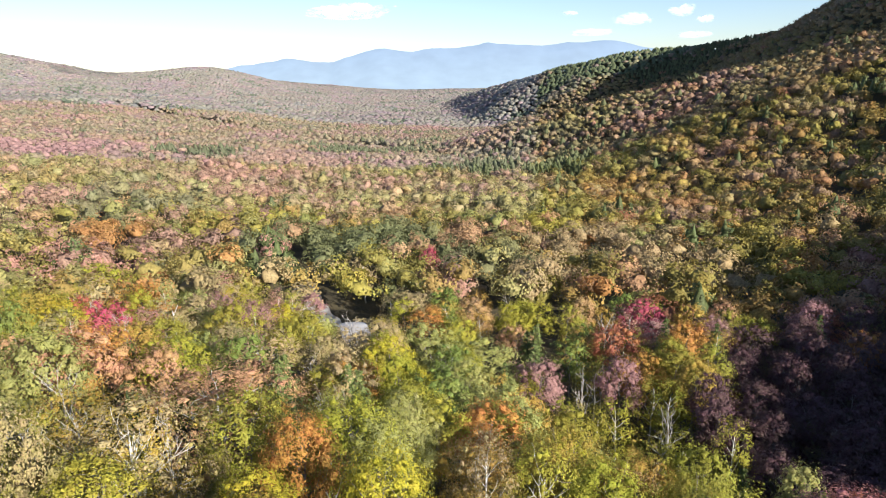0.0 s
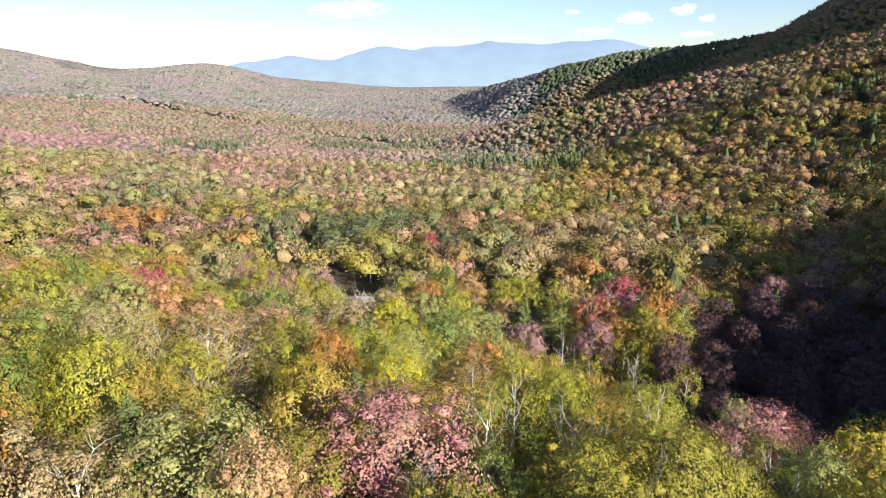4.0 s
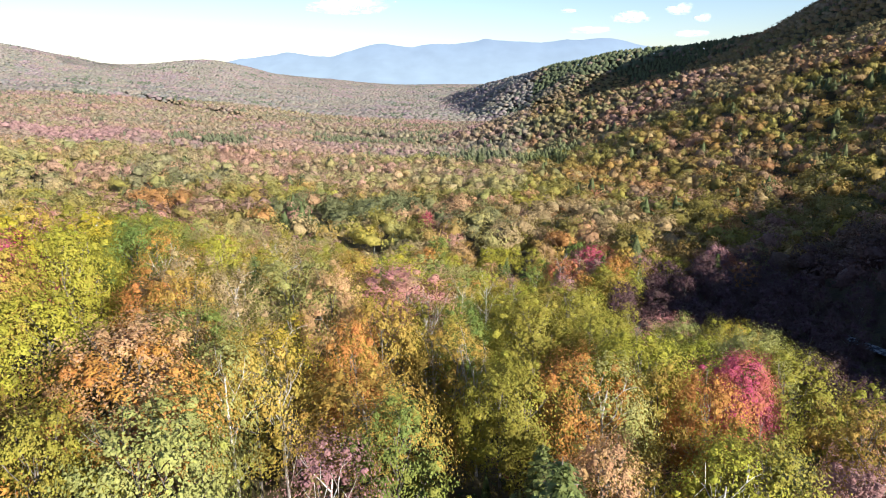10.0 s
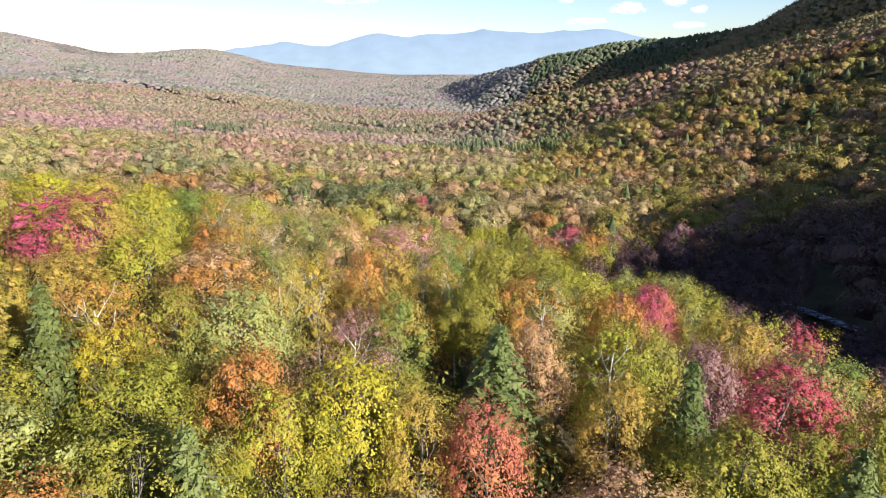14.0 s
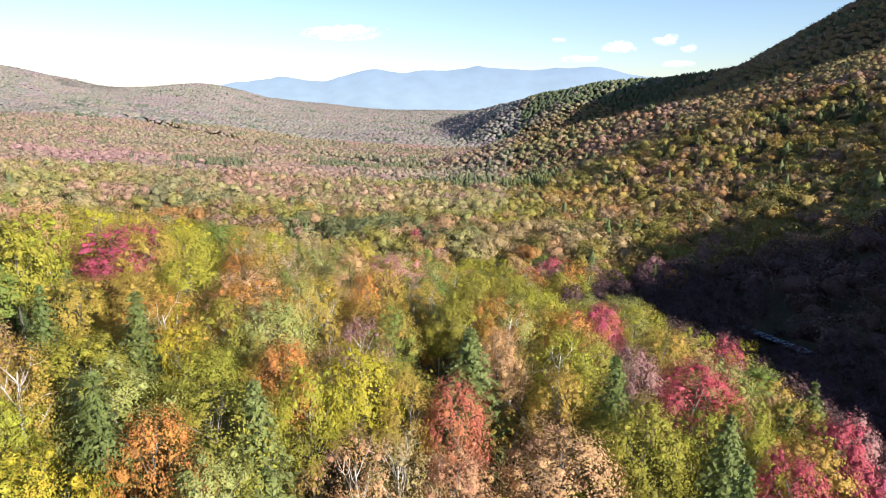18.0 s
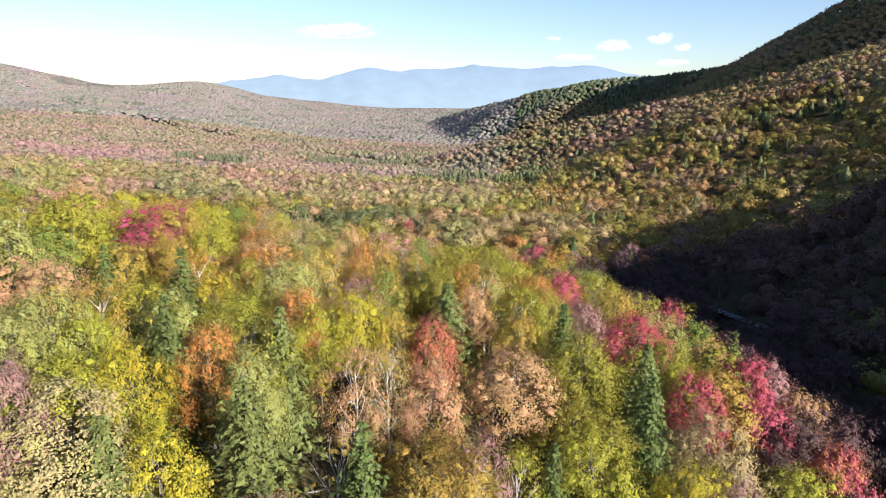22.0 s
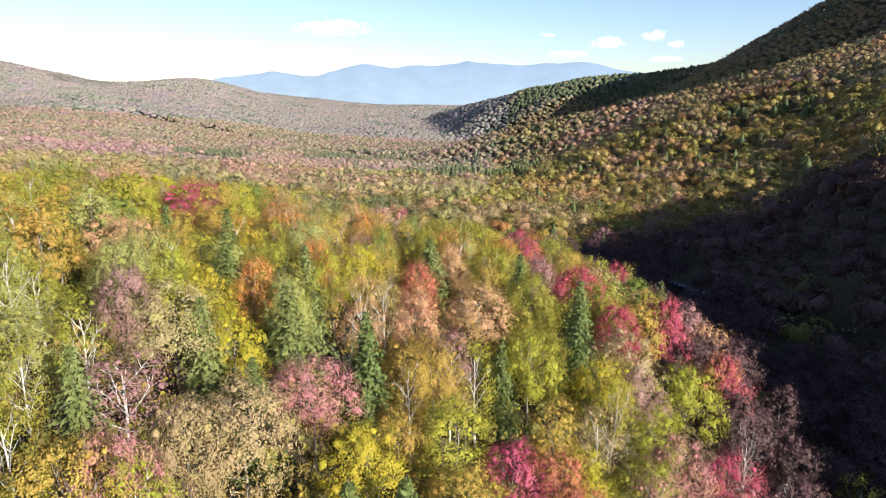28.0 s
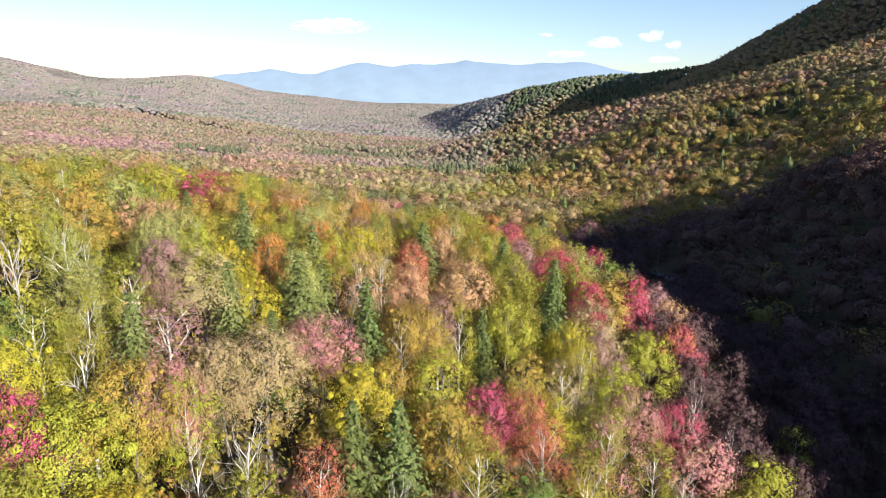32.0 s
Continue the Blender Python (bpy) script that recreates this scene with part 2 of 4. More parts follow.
def in_clearing(x, y):
    """The brushy verge where the road comes out of the woods, widened sunwards to light it."""
    return (np.hypot(x + 19, y - 121) < 9) | (np.hypot(x + 11, y - 113) < 8)


def in_stream(x, y):
    sx, sy = stream_line(np.clip((y + 60) / 260, 0, 1))
    return np.abs(x - sx) < 2.4


def by_stream(x, y):
    """Low growth on the stream's near bank, shaped to open the camera's view of water."""
    along, side = (x - 74) * 0.56 + (y - 55) * 0.83, (x - 74) * 0.83 - (y - 55) * 0.56
    return ((along / 20) ** 2 + (side / 5) ** 2 < 1) | (in_stream(x, y) & (y > 56) & (y < 84))


def open_ground(x, y):
    """Where trees may stand: not on the road, in the clearing or by the stream."""
    x, y = np.asarray(x, float), np.asarray(y, float)
    road = on_road(x - 1, y) & (y > 105) & (y < 178)
    return ~(road | in_clearing(x, y) | by_stream(x, y))

# ---- helpers of this scene ----
def mesh_of(name, verts, quads=None, tris=None, mats=(), smooth=False, tint=None):
    """A mesh from arrays of corners, four-sided and three-sided faces."""
    me = bpy.data.meshes.new(name)
    q = np.zeros((0, 4), int) if quads is None else np.asarray(quads, int)
    t = np.zeros((0, 3), int) if tris is None else np.asarray(tris, int)
    loops = np.concatenate([q.ravel(), t.ravel()]).astype(np.int32)
    starts = np.concatenate([np.arange(len(q)) * 4, len(q) * 4 + np.arange(len(t)) * 3]).astype(np.int32)
    me.vertices.add(len(verts))
    me.vertices.foreach_set("co", np.asarray(verts, np.float32).ravel())
    me.loops.add(len(loops))
    me.loops.foreach_set("vertex_index", loops)
    me.polygons.add(len(starts))
    me.polygons.foreach_set("loop_start", starts)
    me.polygons.foreach_set("use_smooth", np.full(len(starts), smooth))
    if tint is not None:
        layer = me.color_attributes.new("tint", "FLOAT_COLOR", "POINT")
        layer.data.foreach_set("color", np.concatenate([tint, np.ones((len(tint), 1))], 1).astype(np.float32).ravel())
    for m in mats:
        me.materials.append(m)
    me.update(calc_edges=True)
    return me


def unit(v):
    return v / np.maximum(np.linalg.norm(v, axis=-1, keepdims=True), 1e-9)


def leaf_quads(rng, centres, normals, long, wide):
    """Rhombic, slightly cupped leaf sprays: four corners each."""
    n = len(centres)
    side = unit(np.cross(normals, rng.normal(size=(n, 3))))
    ahead = np.cross(normals, side)
    long, wide = np.broadcast_to(long, n)[:, None], np.broadcast_to(wide, n)[:, None]
    cup = normals * long * 0.18
    corners = np.stack([centres + ahead * long - cup, centres + side * wide + cup * 0.4, centres - ahead * long - cup, centres - side * wide + cup * 0.4], 1)
    return corners.reshape(-1, 3), np.arange(4 * n).reshape(-1, 4)


def tube(points, radii, sides):
    """A tapered tube along points, its end drawn to a tip."""
    points, radii = np.asarray(points, float), np.asarray(radii, float)
    way = unit(np.gradient(points, axis=0))
    ref = np.where(np.abs(way[:, 2:3]) > 0.9, [[1.0, 0, 0]], [[0, 0, 1.0]])
    a = unit(np.cross(way, ref))
    b = np.cross(way, a)
    ang = np.arange(sides) * 2 * math.pi / sides
    ring = a[:, None] * np.cos(ang)[None, :, None] + b[:, None] * np.sin(ang)[None, :, None]
    verts = (points[:, None] + ring * radii[:, None, None]).reshape(-1, 3)
    k, j = np.meshgrid(np.arange(len(points) - 1), np.arange(sides), indexing="ij")
    j2 = (j + 1) % sides
    quads = np.stack([k * sides + j, k * sides + j2, (k + 1) * sides + j2, (k + 1) * sides + j], -1).reshape(-1, 4)
    return verts, quads


class Pieces:
    """Gathers verts and quads into one mesh."""

    def __init__(self):
        self.verts, self.quads, self.count = [], [], 0

    def add(self, verts, quads):
        self.verts.append(verts)
        self.quads.append(np.asarray(quads) + self.count)
        self.count += len(verts)

    def mesh(self, name, mats, smooth=False):
        return mesh_of(name, np.concatenate(self.verts), np.concatenate(self.quads), None, mats, smooth)


# ---- trees ----
def dome(rings, sides):
    """Directions over a dome that turns in below: corners and four-sided faces (the top ones closed up)."""
    up = np.linspace(math.pi / 2, -0.45, rings + 1)
    a = np.arange(sides) * 2 * math.pi / sides
    ring = [np.stack([np.cos(e) * np.cos(a + 0.5 * k), np.cos(e) * np.sin(a + 0.5 * k), np.full(sides, math.sin(e))], 1) for k, e in enumerate(up)]
    ring[0][:, :2] += 0.04 * np.stack([np.cos(a), np.sin(a)], 1)
    k, j = np.meshgrid(np.arange(rings), np.arange(sides), indexing="ij")
    j2 = (j + 1) % sides
    return np.concatenate(ring), np.stack([k * sides + j2, k * sides + j, (k + 1) * sides + j, (k + 1) * sides + j2], -1).reshape(-1, 4)


def limbs_of(rng, wood, base, way, length, radius, depth, tips):
    """A limb that bends upwards and forks, down to twigs."""
    steps = 4 if depth > 1 else 2
    pts, p, w = [base], np.array(base, float), np.array(way, float)
    for _ in range(steps):
        w = unit(w + rng.normal(0, 0.16, 3) + np.array([0, 0, 0.07]))
        p = p + w * length / steps
        pts.append(p.copy())
    wood.add(*tube(pts, np.linspace(radius, radius * 0.45, len(pts)), 5 if depth > 1 else 3))
    tips.append((p, w))
    if depth > 0:
        for k in range(3 if depth > 1 else 4):
            at = pts[1 + (k % steps)] if k else pts[-1]
            out = unit(w + rng.normal(0, 0.55, 3) + np.array([0, 0, 0.15]))
            limbs_of(rng, wood, at, out, length * rng.uniform(0.45, 0.7), radius * 0.5, depth - 1, tips)


def broadleaf(seed, high, wide, boughs, leaves, leaf, trunk_share=0.32, limbs=9, depth=1, full=1.0, rings=3, sides=7):
    """Meshes of a broad tree: forked trunk, and a crown of rounded leafy boughs, each a dense heart in a coat of sprays."""
    rng = np.random.default_rng(seed)
    wood, tips = Pieces(), []
    z = np.linspace(0, high * 0.82, 7)
    bend = np.cumsum(rng.normal(0, 0.12, (7, 2)), 0)
    stem = np.stack([bend[:, 0], bend[:, 1], z], 1)
    girth = high * 0.014
    wood.add(*tube(stem, girth * np.linspace(1.15, 0.25, 7), 7))
    for k in range(limbs):
        f = trunk_share + (0.95 - trunk_share) * (k + rng.uniform(0, 0.8)) / limbs
        at = np.array([np.interp(f * high * 0.82, z, stem[:, c]) for c in range(3)])
        a = k * 2.4 + rng.uniform(-0.5, 0.5)
        lift = 0.35 + 0.9 * f
        way = unit(np.array([math.cos(a), math.sin(a), lift]))
        limbs_of(rng, wood, at, way, wide * rng.uniform(0.55, 0.8) * (1.15 - 0.55 * f), girth * 0.5 * (1.1 - 0.6 * f), depth, tips)
    # boughs: lumps over a lopsided egg, larger below, with gaps between them
    low = high * trunk_share
    v = (np.arange(boughs) + rng.uniform(0.1, 0.9, boughs)) / boughs
    a = np.arange(boughs) * 2.39996 + rng.uniform(-0.5, 0.5, boughs)
    size = wide * rng.uniform(0.20, 0.36, boughs) * (1.12 - 0.3 * v)
    egg = np.sqrt(np.clip(1 - ((v - 0.30) / 0.74) ** 2, 0.03, 1)) * (1 + 0.16 * np.sin(2 * a + seed) + 0.12 * np.sin(3 * a + 2.1 * seed))
    out = np.maximum(wide * egg - size * 0.75, 0.0) * rng.uniform(0.72, 1.1, boughs)
    lumps = np.stack([np.cos(a) * out, np.sin(a) * out, low + v * (high - low) * 0.93 + rng.normal(0, 0.25, boughs)], 1)
    lumps[:, :2] += np.array([np.interp(lumps[:, 2], z, stem[:, c]) for c in (0, 1)]).T * 0.5
    squash = np.array([1.12, 1.12, 0.82])
    middle = np.array([0, 0, low + 0.3 * (high - low)])
    axis = unit(lumps - middle) * 0.6 + np.array([0, 0, 0.3])
    # hearts
    ways, faces = dome(rings, sides)
    m = len(ways)
    heart = lumps[:, None] + ways[None] * squash * (size[:, None] * rng.uniform(0.25, 0.55, (boughs, m)) * full)[..., None]
    verts = [heart.reshape(-1, 3)]
    quads = [(faces[None] + (np.arange(boughs) * m)[:, None, None]).reshape(-1, 4)]
    # sprays in small tufts over each bough
    tufts = 18
    way = unit(rng.normal(size=(boughs, tufts, 3)) + axis[:, None] * 1.2)
    tuft = lumps[:, None] + way * (size[:, None] * rng.uniform(0.5, 1.25, (boughs, tufts)))[..., None] * squash
    b = rng.choice(boughs, leaves, p=size ** 2 / (size ** 2).sum())
    t = rng.integers(0, tufts, leaves)
    spots = tuft[b, t] + rng.normal(0, 1, (leaves, 3)) * (size[b] * 0.24)[:, None]
    round_ = unit((spots - middle) / np.array([wide, wide, (high - low) * 0.7]))
    facing = unit(round_ * 1.1 + way[b, t] * 0.6 + rng.normal(0, 0.26, (leaves, 3)) + np.array([0, 0, 0.05]))
    s = leaf * rng.uniform(0.6, 1.4, leaves)
    v4, q4 = leaf_quads(rng, spots, facing, s, s * 0.66)
    verts.append(v4)
    quads.append(q4 + boughs * m)
    return wood, (np.concatenate(verts), np.concatenate(quads))


def bare_tree(seed, high, wide):
    """A leafless tree: trunk, rising limbs and twigs."""
    rng = np.random.default_rng(seed)
    wood, tips = Pieces(), []
    z = np.linspace(0, high * 0.75, 6)
    bend = np.cumsum(rng.normal(0, 0.15, (6, 2)), 0)
    stem = np.stack([bend[:, 0], bend[:, 1], z], 1)
    wood.add(*tube(stem, high * 0.014 * np.linspace(1.2, 0.35, 6), 7))
    for k in range(9):
        f = 0.35 + 0.62 * k / 9
        at = np.array([np.interp(f * high * 0.75, z, stem[:, c]) for c in range(3)])
        a = k * 2.4 + rng.uniform(-0.5, 0.5)
        way = unit(np.array([math.cos(a), math.sin(a), 0.8 + f]))
        limbs_of(rng, wood, at, way, wide * rng.uniform(0.6, 0.95) * (1.2 - 0.5 * f), high * 0.0068 * (1.2 - 0.6 * f), 2, tips)
    return wood


def conifer(seed, high, wide, whorls, boughs, sprays, size, droop=0.25):
    """Meshes of a spruce or pine: straight trunk and whorls of drooping boughs."""
    rng = np.random.default_rng(seed)
    wood = Pieces()
    stem = np.array([[0, 0, 0], [0.05, 0, high * 0.4], [0, 0.05, high * 0.8], [0, 0, high]])
    wood.add(*tube(stem, high * 0.012 * np.array([1.2, 0.8, 0.4, 0.08]), 6))
    spots, facing, long = [], [], []
    for k in range(whorls):
        f = (k + rng.uniform(0, 0.5)) / whorls
        zz = high * (0.14 + 0.85 * f)
        reach = wide * (1 - f) ** 0.85 * rng.uniform(0.82, 1.12) + 0.12
        for b in range(max(4, int(boughs * (1 - 0.5 * f)))):
            a = b * 2 * math.pi / max(4, int(boughs * (1 - 0.5 * f))) + k * 1.1 + rng.uniform(-0.3, 0.3)
            rr = reach * rng.uniform(0.75, 1.15)
            out = np.array([math.cos(a), math.sin(a), 0])
            if k % 3 == 0 and b % 3 == 0:
                wood.add(*tube([(0, 0, zz), out * rr * 0.5 + (0, 0, zz - droop * rr * 0.2), out * rr * 0.9 + (0, 0, zz - droop * rr * 0.7)], np.array([0.035, 0.022, 0.01]) * high / 12, 3))
            for s in range(sprays):
                g = (s + rng.uniform(0.2, 1.0)) / sprays
                p = out * rr * g + np.array([0, 0, zz - droop * rr * g ** 1.5]) + rng.normal(0, 0.06 + 0.10 * rr * g, 3) * np.array([1, 1, 0.35])
                spots.append(p)
                facing.append(out * 0.55 + np.array([0, 0, 0.8]) + rng.normal(0, 0.35, 3))
                long.append(size * rng.uniform(0.7, 1.3) * (1.15 - 0.4 * f))
    spots, facing, long = np.array(spots), unit(np.array(facing)), np.array(long)
    verts, quads = leaf_quads(rng, spots, facing, long, long * 0.5)
    return wood, (verts, quads)


def as_meshes(name, made, wood_mat, leaf_mat):
    wood, (verts, quads) = made
    return wood.mesh(name + "_trunk", [wood_mat], True), mesh_of(name + "_crown", verts, quads, None, [leaf_mat], True)


NEAR, MIDDLE = {}, {}
for k in range(4):
    NEAR["round", k] = as_meshes("round", broadleaf(11 + k, 13, 4.8, 50, 11500, 0.092, 0.47, full=0.78), BARK_GREY, LEAVES["olive"])
    MIDDLE["round", k] = as_meshes("round_far", broadleaf(11 + k, 13, 4.8, 40, 3600, 0.15, 0.47, depth=0, rings=3, sides=6), BARK_GREY, LEAVES["olive"])
for k in range(3):
    NEAR["tall", k] = as_meshes("tall", broadleaf(31 + k, 14, 3.9, 44, 9000, 0.088, 0.42, full=0.78), BARK_GREY, LEAVES["olive"])
    MIDDLE["tall", k] = as_meshes("tall_far", broadleaf(31 + k, 14, 3.9, 34, 2700, 0.148, 0.42, depth=0, rings=3, sides=6), BARK_GREY, LEAVES["olive"])
    NEAR["thin", k] = as_meshes("thin", broadleaf(51 + k, 13.5, 4.3, 40, 6800, 0.082, 0.36, 11, 1, 0.5), BARK_WHITE, LEAVES["olive"])
    MIDDLE["thin", k] = as_meshes("thin_far", broadleaf(51 + k, 13.5, 4.3, 32, 2200, 0.135, 0.36, 9, 0, 0.5, 2, 6), BARK_WHITE, LEAVES["olive"])
    NEAR["spruce", k] = as_meshes("spruce", conifer(71 + k, 14, 4.1, 27, 14, 10, 0.32), BARK_GREY, LEAVES["spruce"])
    MIDDLE["spruce", k] = as_meshes("spruce_far", conifer(71 + k, 14, 4.1, 18, 11, 7, 0.46), BARK_GREY, LEAVES["spruce"])
    NEAR["bare", k] = (bare_tree(91 + k, 12, 3.2).mesh("bare_tree_wood", [BARK_PALE], True), None)
    MIDDLE["bare", k] = NEAR["bare", k]

KINDS = {
    "round": ("maple_tree", "maple"), "tall": ("aspen_tree", "aspen"), "thin": ("birch_tree", "birch"),
    "spruce": ("spruce_tree", "spruce"), "bare": ("bare_tree", "leafless tree"),
}
WORDS = {
    "olive": "olive-green", "green": "deep green", "lime": "yellow-green", "sage": "pale grey-green", "yellow": "bright yellow", "gold": "golden brown",
    "orange": "orange", "salmon": "salmon-orange", "pink": "pink and green", "crimson": "crimson", "red": "red and orange", "mauve": "dusty mauve", "shade_plum": "shade-darkened purple-red",
    "beige": "tan", "spruce": "dark green", "pine": "blue-green",
}
SHAPES = {"round": "with a broad rounded crown", "tall": "with a narrow upright crown", "thin": "with white limbs and thin leaves",
          "spruce": "spruce with drooping boughs", "bare": "with pale limbs"}


def plant(shape, colour, x, y, size, turn, set_, k, tall=1.0):
    """One tree of the near woods: a trunk with its limbs, and a crown."""
    name, word = KINDS[shape]
    if shape == "round" and k % 4 > 1:
        name, word = "beech_tree", "beech"
    high = 14 if shape in ("tall", "spruce") else 12 if shape == "bare" else 13
    trunk, crown = set_[shape, k % (4 if shape == "round" else 3)]
    z = float(ground_height(x, y)) - 0.25
    tree = new(name)
    tree.matrix_world = pose(x, y, z, 0, 0, turn) @ Matrix.Diagonal((size, size, tall * 13 / high * (1 - float(added_knoll(x, y)) / 12.5), 1))
    if shape == "bare":
        label = "leafless grey tree with fine pale twigs among the autumn woods"
    elif shape == "spruce":
        label = f"{WORDS[colour]} spruce tree with drooping boughs in the woods"
    else:
        label = f"{WORDS[colour]} {word} tree {SHAPES[shape]}"
    tagged(tree, label, "tree", f"{word} trees of the woods")
    ob = new("trunk", trunk)
    ob.parent = tree
    if crown:
        ob = new("crown", crown)
        ob.parent = tree
        ob.material_slots[0].link = "OBJECT"
        ob.material_slots[0].material = LEAVES[colour]
    return tree

# ---- ground ----
def ground_sheet():
    sx = np.linspace(-1, 1, 240)
    xs = 60 * np.sinh(sx * 4.4) / np.sinh(4.4) * 40 + 30 * sx
    ys = np.concatenate([np.linspace(-900, -130, 30), np.linspace(-122, 330, 114), np.geomspace(336, 4800, 110)])
    X, Y = np.meshgrid(xs, ys, indexing="xy")
    Z = ground_height(X, Y) + 0.35 * waves(X, Y, 14, 5)
    ny, nx = X.shape
    idx = np.arange(nx * ny).reshape(ny, nx)
    quads = np.stack([idx[:-1, :-1], idx[:-1, 1:], idx[1:, 1:], idx[1:, :-1]], -1).reshape(-1, 4)
    ob = new("ground", mesh_of("ground", np.stack([X, Y, Z], -1).reshape(-1, 3), quads, None, [FOREST_FLOOR], True))
    return tagged(ob, "leaf-strewn forest floor of hills and a wooded valley", "ground", kind="structure")


ground_sheet()

# ---- woods ----
PALETTE = {"olive": OLIVE, "green": LEAF_GREEN, "lime": LIME, "sage": SAGE, "yellow": YELLOW, "gold": GOLD, "orange": ORANGE, "salmon": SALMON, "pink": PINK,
           "crimson": CRIMSON, "red": (0.36, 0.13, 0.08), "mauve": MAUVE, "shade_plum": (0.09, 0.045, 0.05), "beige": BEIGE, "spruce": (0.075, 0.105, 0.036), "pine": (0.10, 0.135, 0.055)}


def mix_at(x, y):
    """Shares of the leaf colours in this part of the woods."""
    w = dict(olive=27, green=6, lime=20, sage=8, yellow=6, gold=18, orange=4.5, salmon=6, pink=2, crimson=0.4, red=0.6, mauve=2, beige=8, spruce=6, pine=4)
    if y > 90 and x > 0.22 * y:
        w.update(olive=32, green=7, lime=6, sage=3, gold=30, orange=9, salmon=13, beige=8, spruce=4, pine=2, yellow=1.5, pink=1, mauve=8, red=5, crimson=0.2)
    elif 90 < y < 330:
        w.update(olive=30, green=10, sage=22, pink=7, salmon=8, beige=14, mauve=5, lime=23, gold=13, yellow=2, orange=2, red=0.4, crimson=0.4, spruce=3, pine=5)
    elif y > 90:
        # more pale sage, beige and pink, partly in place of haze
        w.update(olive=26, green=8, sage=22, pink=8, salmon=11, beige=24, mauve=8, lime=10, gold=9, yellow=1, orange=1, red=0.2, crimson=0.2, spruce=3, pine=5)
    return w


def spots_in(rng, step, inside):
    """Places on a jittered grid over the plan."""
    y = np.arange(-140, 3300, step)
    out = []
    for yy in y:
        half = max(0.745 * (yy + 122) + 22 + 0.07 * max(yy - 1100, 0), 52)
        x = np.arange(-half, half, step)
        if not len(x):
            continue
        px = x + rng.uniform(-0.47, 0.47, len(x)) * step + (0.5 * step if int(round(yy / step)) % 2 else 0)
        py = yy + rng.uniform(-0.47, 0.47, len(x)) * step
        out.append(np.stack([px, py], 1)[inside(px, py)])
    return np.concatenate(out)


def reach(x, y):
    """About how near the flight comes to a place while it is in view."""
    return np.maximum(np.hypot(x, np.maximum(y, 25)), np.abs(x) * 1.65)


def moods(x, y):
    """Slow changes over the plan: where needle trees, long bands of one mood and ruddy leaves prevail."""
    return np.stack([waves(x, y, 70, 8), waves(x * 0.6, y, 210, 17), waves(x, y, 45, 11)], -1)


def choose(rng, x, y, mood):
    """Colour of the tree that grows here."""
    clump, band, ruddy = mood
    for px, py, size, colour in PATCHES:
        # ravine groves take their shade-darkened colour more surely
        if math.hypot(x - px, (y - py) * 0.8) < size * (1 + 0.35 * math.sin(3 * math.atan2(y - py, x - px) + px)) and rng.uniform() < (0.92 if colour == "shade_plum" else 0.84):
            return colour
    # groves: neighbours are often of one kind
    gx, gy = x + 7 * math.sin(y * 0.11), y + 7 * math.sin(x * 0.13)
    size = 17 if y < 130 else 28 if y < 420 else 60
    if rng.uniform() < (0.35 if y < 95 else 0.5):
        rng = np.random.default_rng([int(gx // size) + 5000, int(gy // size) + 5000])
    w = mix_at(x, y)
    if clump > 0.75 and y > 60:
        w["spruce"] *= 9
        w["pine"] *= 6
    if y > 330 and x < 0.3 * y:
        # long bands of one mood along the far valley side
        if band > 0.45:
            w.update(spruce=16, pine=20, sage=26)
        elif band < -0.35:
            w.update(mauve=26, pink=16, salmon=14)
    if ruddy > 0.5:
        for c in ("pink", "salmon", "mauve"):
            w[c] *= 2.0
    names = list(w)
    p = np.array([w[c] for c in names], float)
    return names[rng.choice(len(names), p=p / p.sum())]


# groves of one kind: middle, size and colour
PATCHES = [
    (-42, 197, 17, "pine"), (-10, 205, 12, "pine"), (-120, 235, 22, "pine"), (30, 480, 36, "spruce"), (75, 455, 34, "spruce"), (-30, 190, 17, "pine"), (-95, 300, 20, "pink"), (-19, 127, 13, "beige"), (-92, 640, 32, "spruce"),
    (-197, 525, 30, "spruce"), (345, 1150, 75, "spruce"), (260, 1260, 70, "spruce"), (430, 1060, 60, "spruce"), (200, 1400, 60, "pine"), (-125, 398, 34, "pink"), (-130, 520, 40, "salmon"), (-153, 242, 18, "pink"),
    (-297, 488, 45, "pink"), (55, 189, 22, "beige"), (68, 160, 16, "beige"), (-31, 381, 22, "pink"), (14, 205, 13, "salmon"),
    # ravine groves: dark leaf colour stands in for deep shade
    (70, 40, 28, "shade_plum"), (88, -5, 40, "shade_plum"), (110, 70, 34, "shade_plum"), (75, 95, 16, "shade_plum"), (54, 82, 16, "shade_plum"), (62, -40, 22, "shade_plum"), (150, 60, 60, "shade_plum"), (140, -20, 55, "shade_plum"), (105, 105, 20, "shade_plum"),
]
HEROES = []
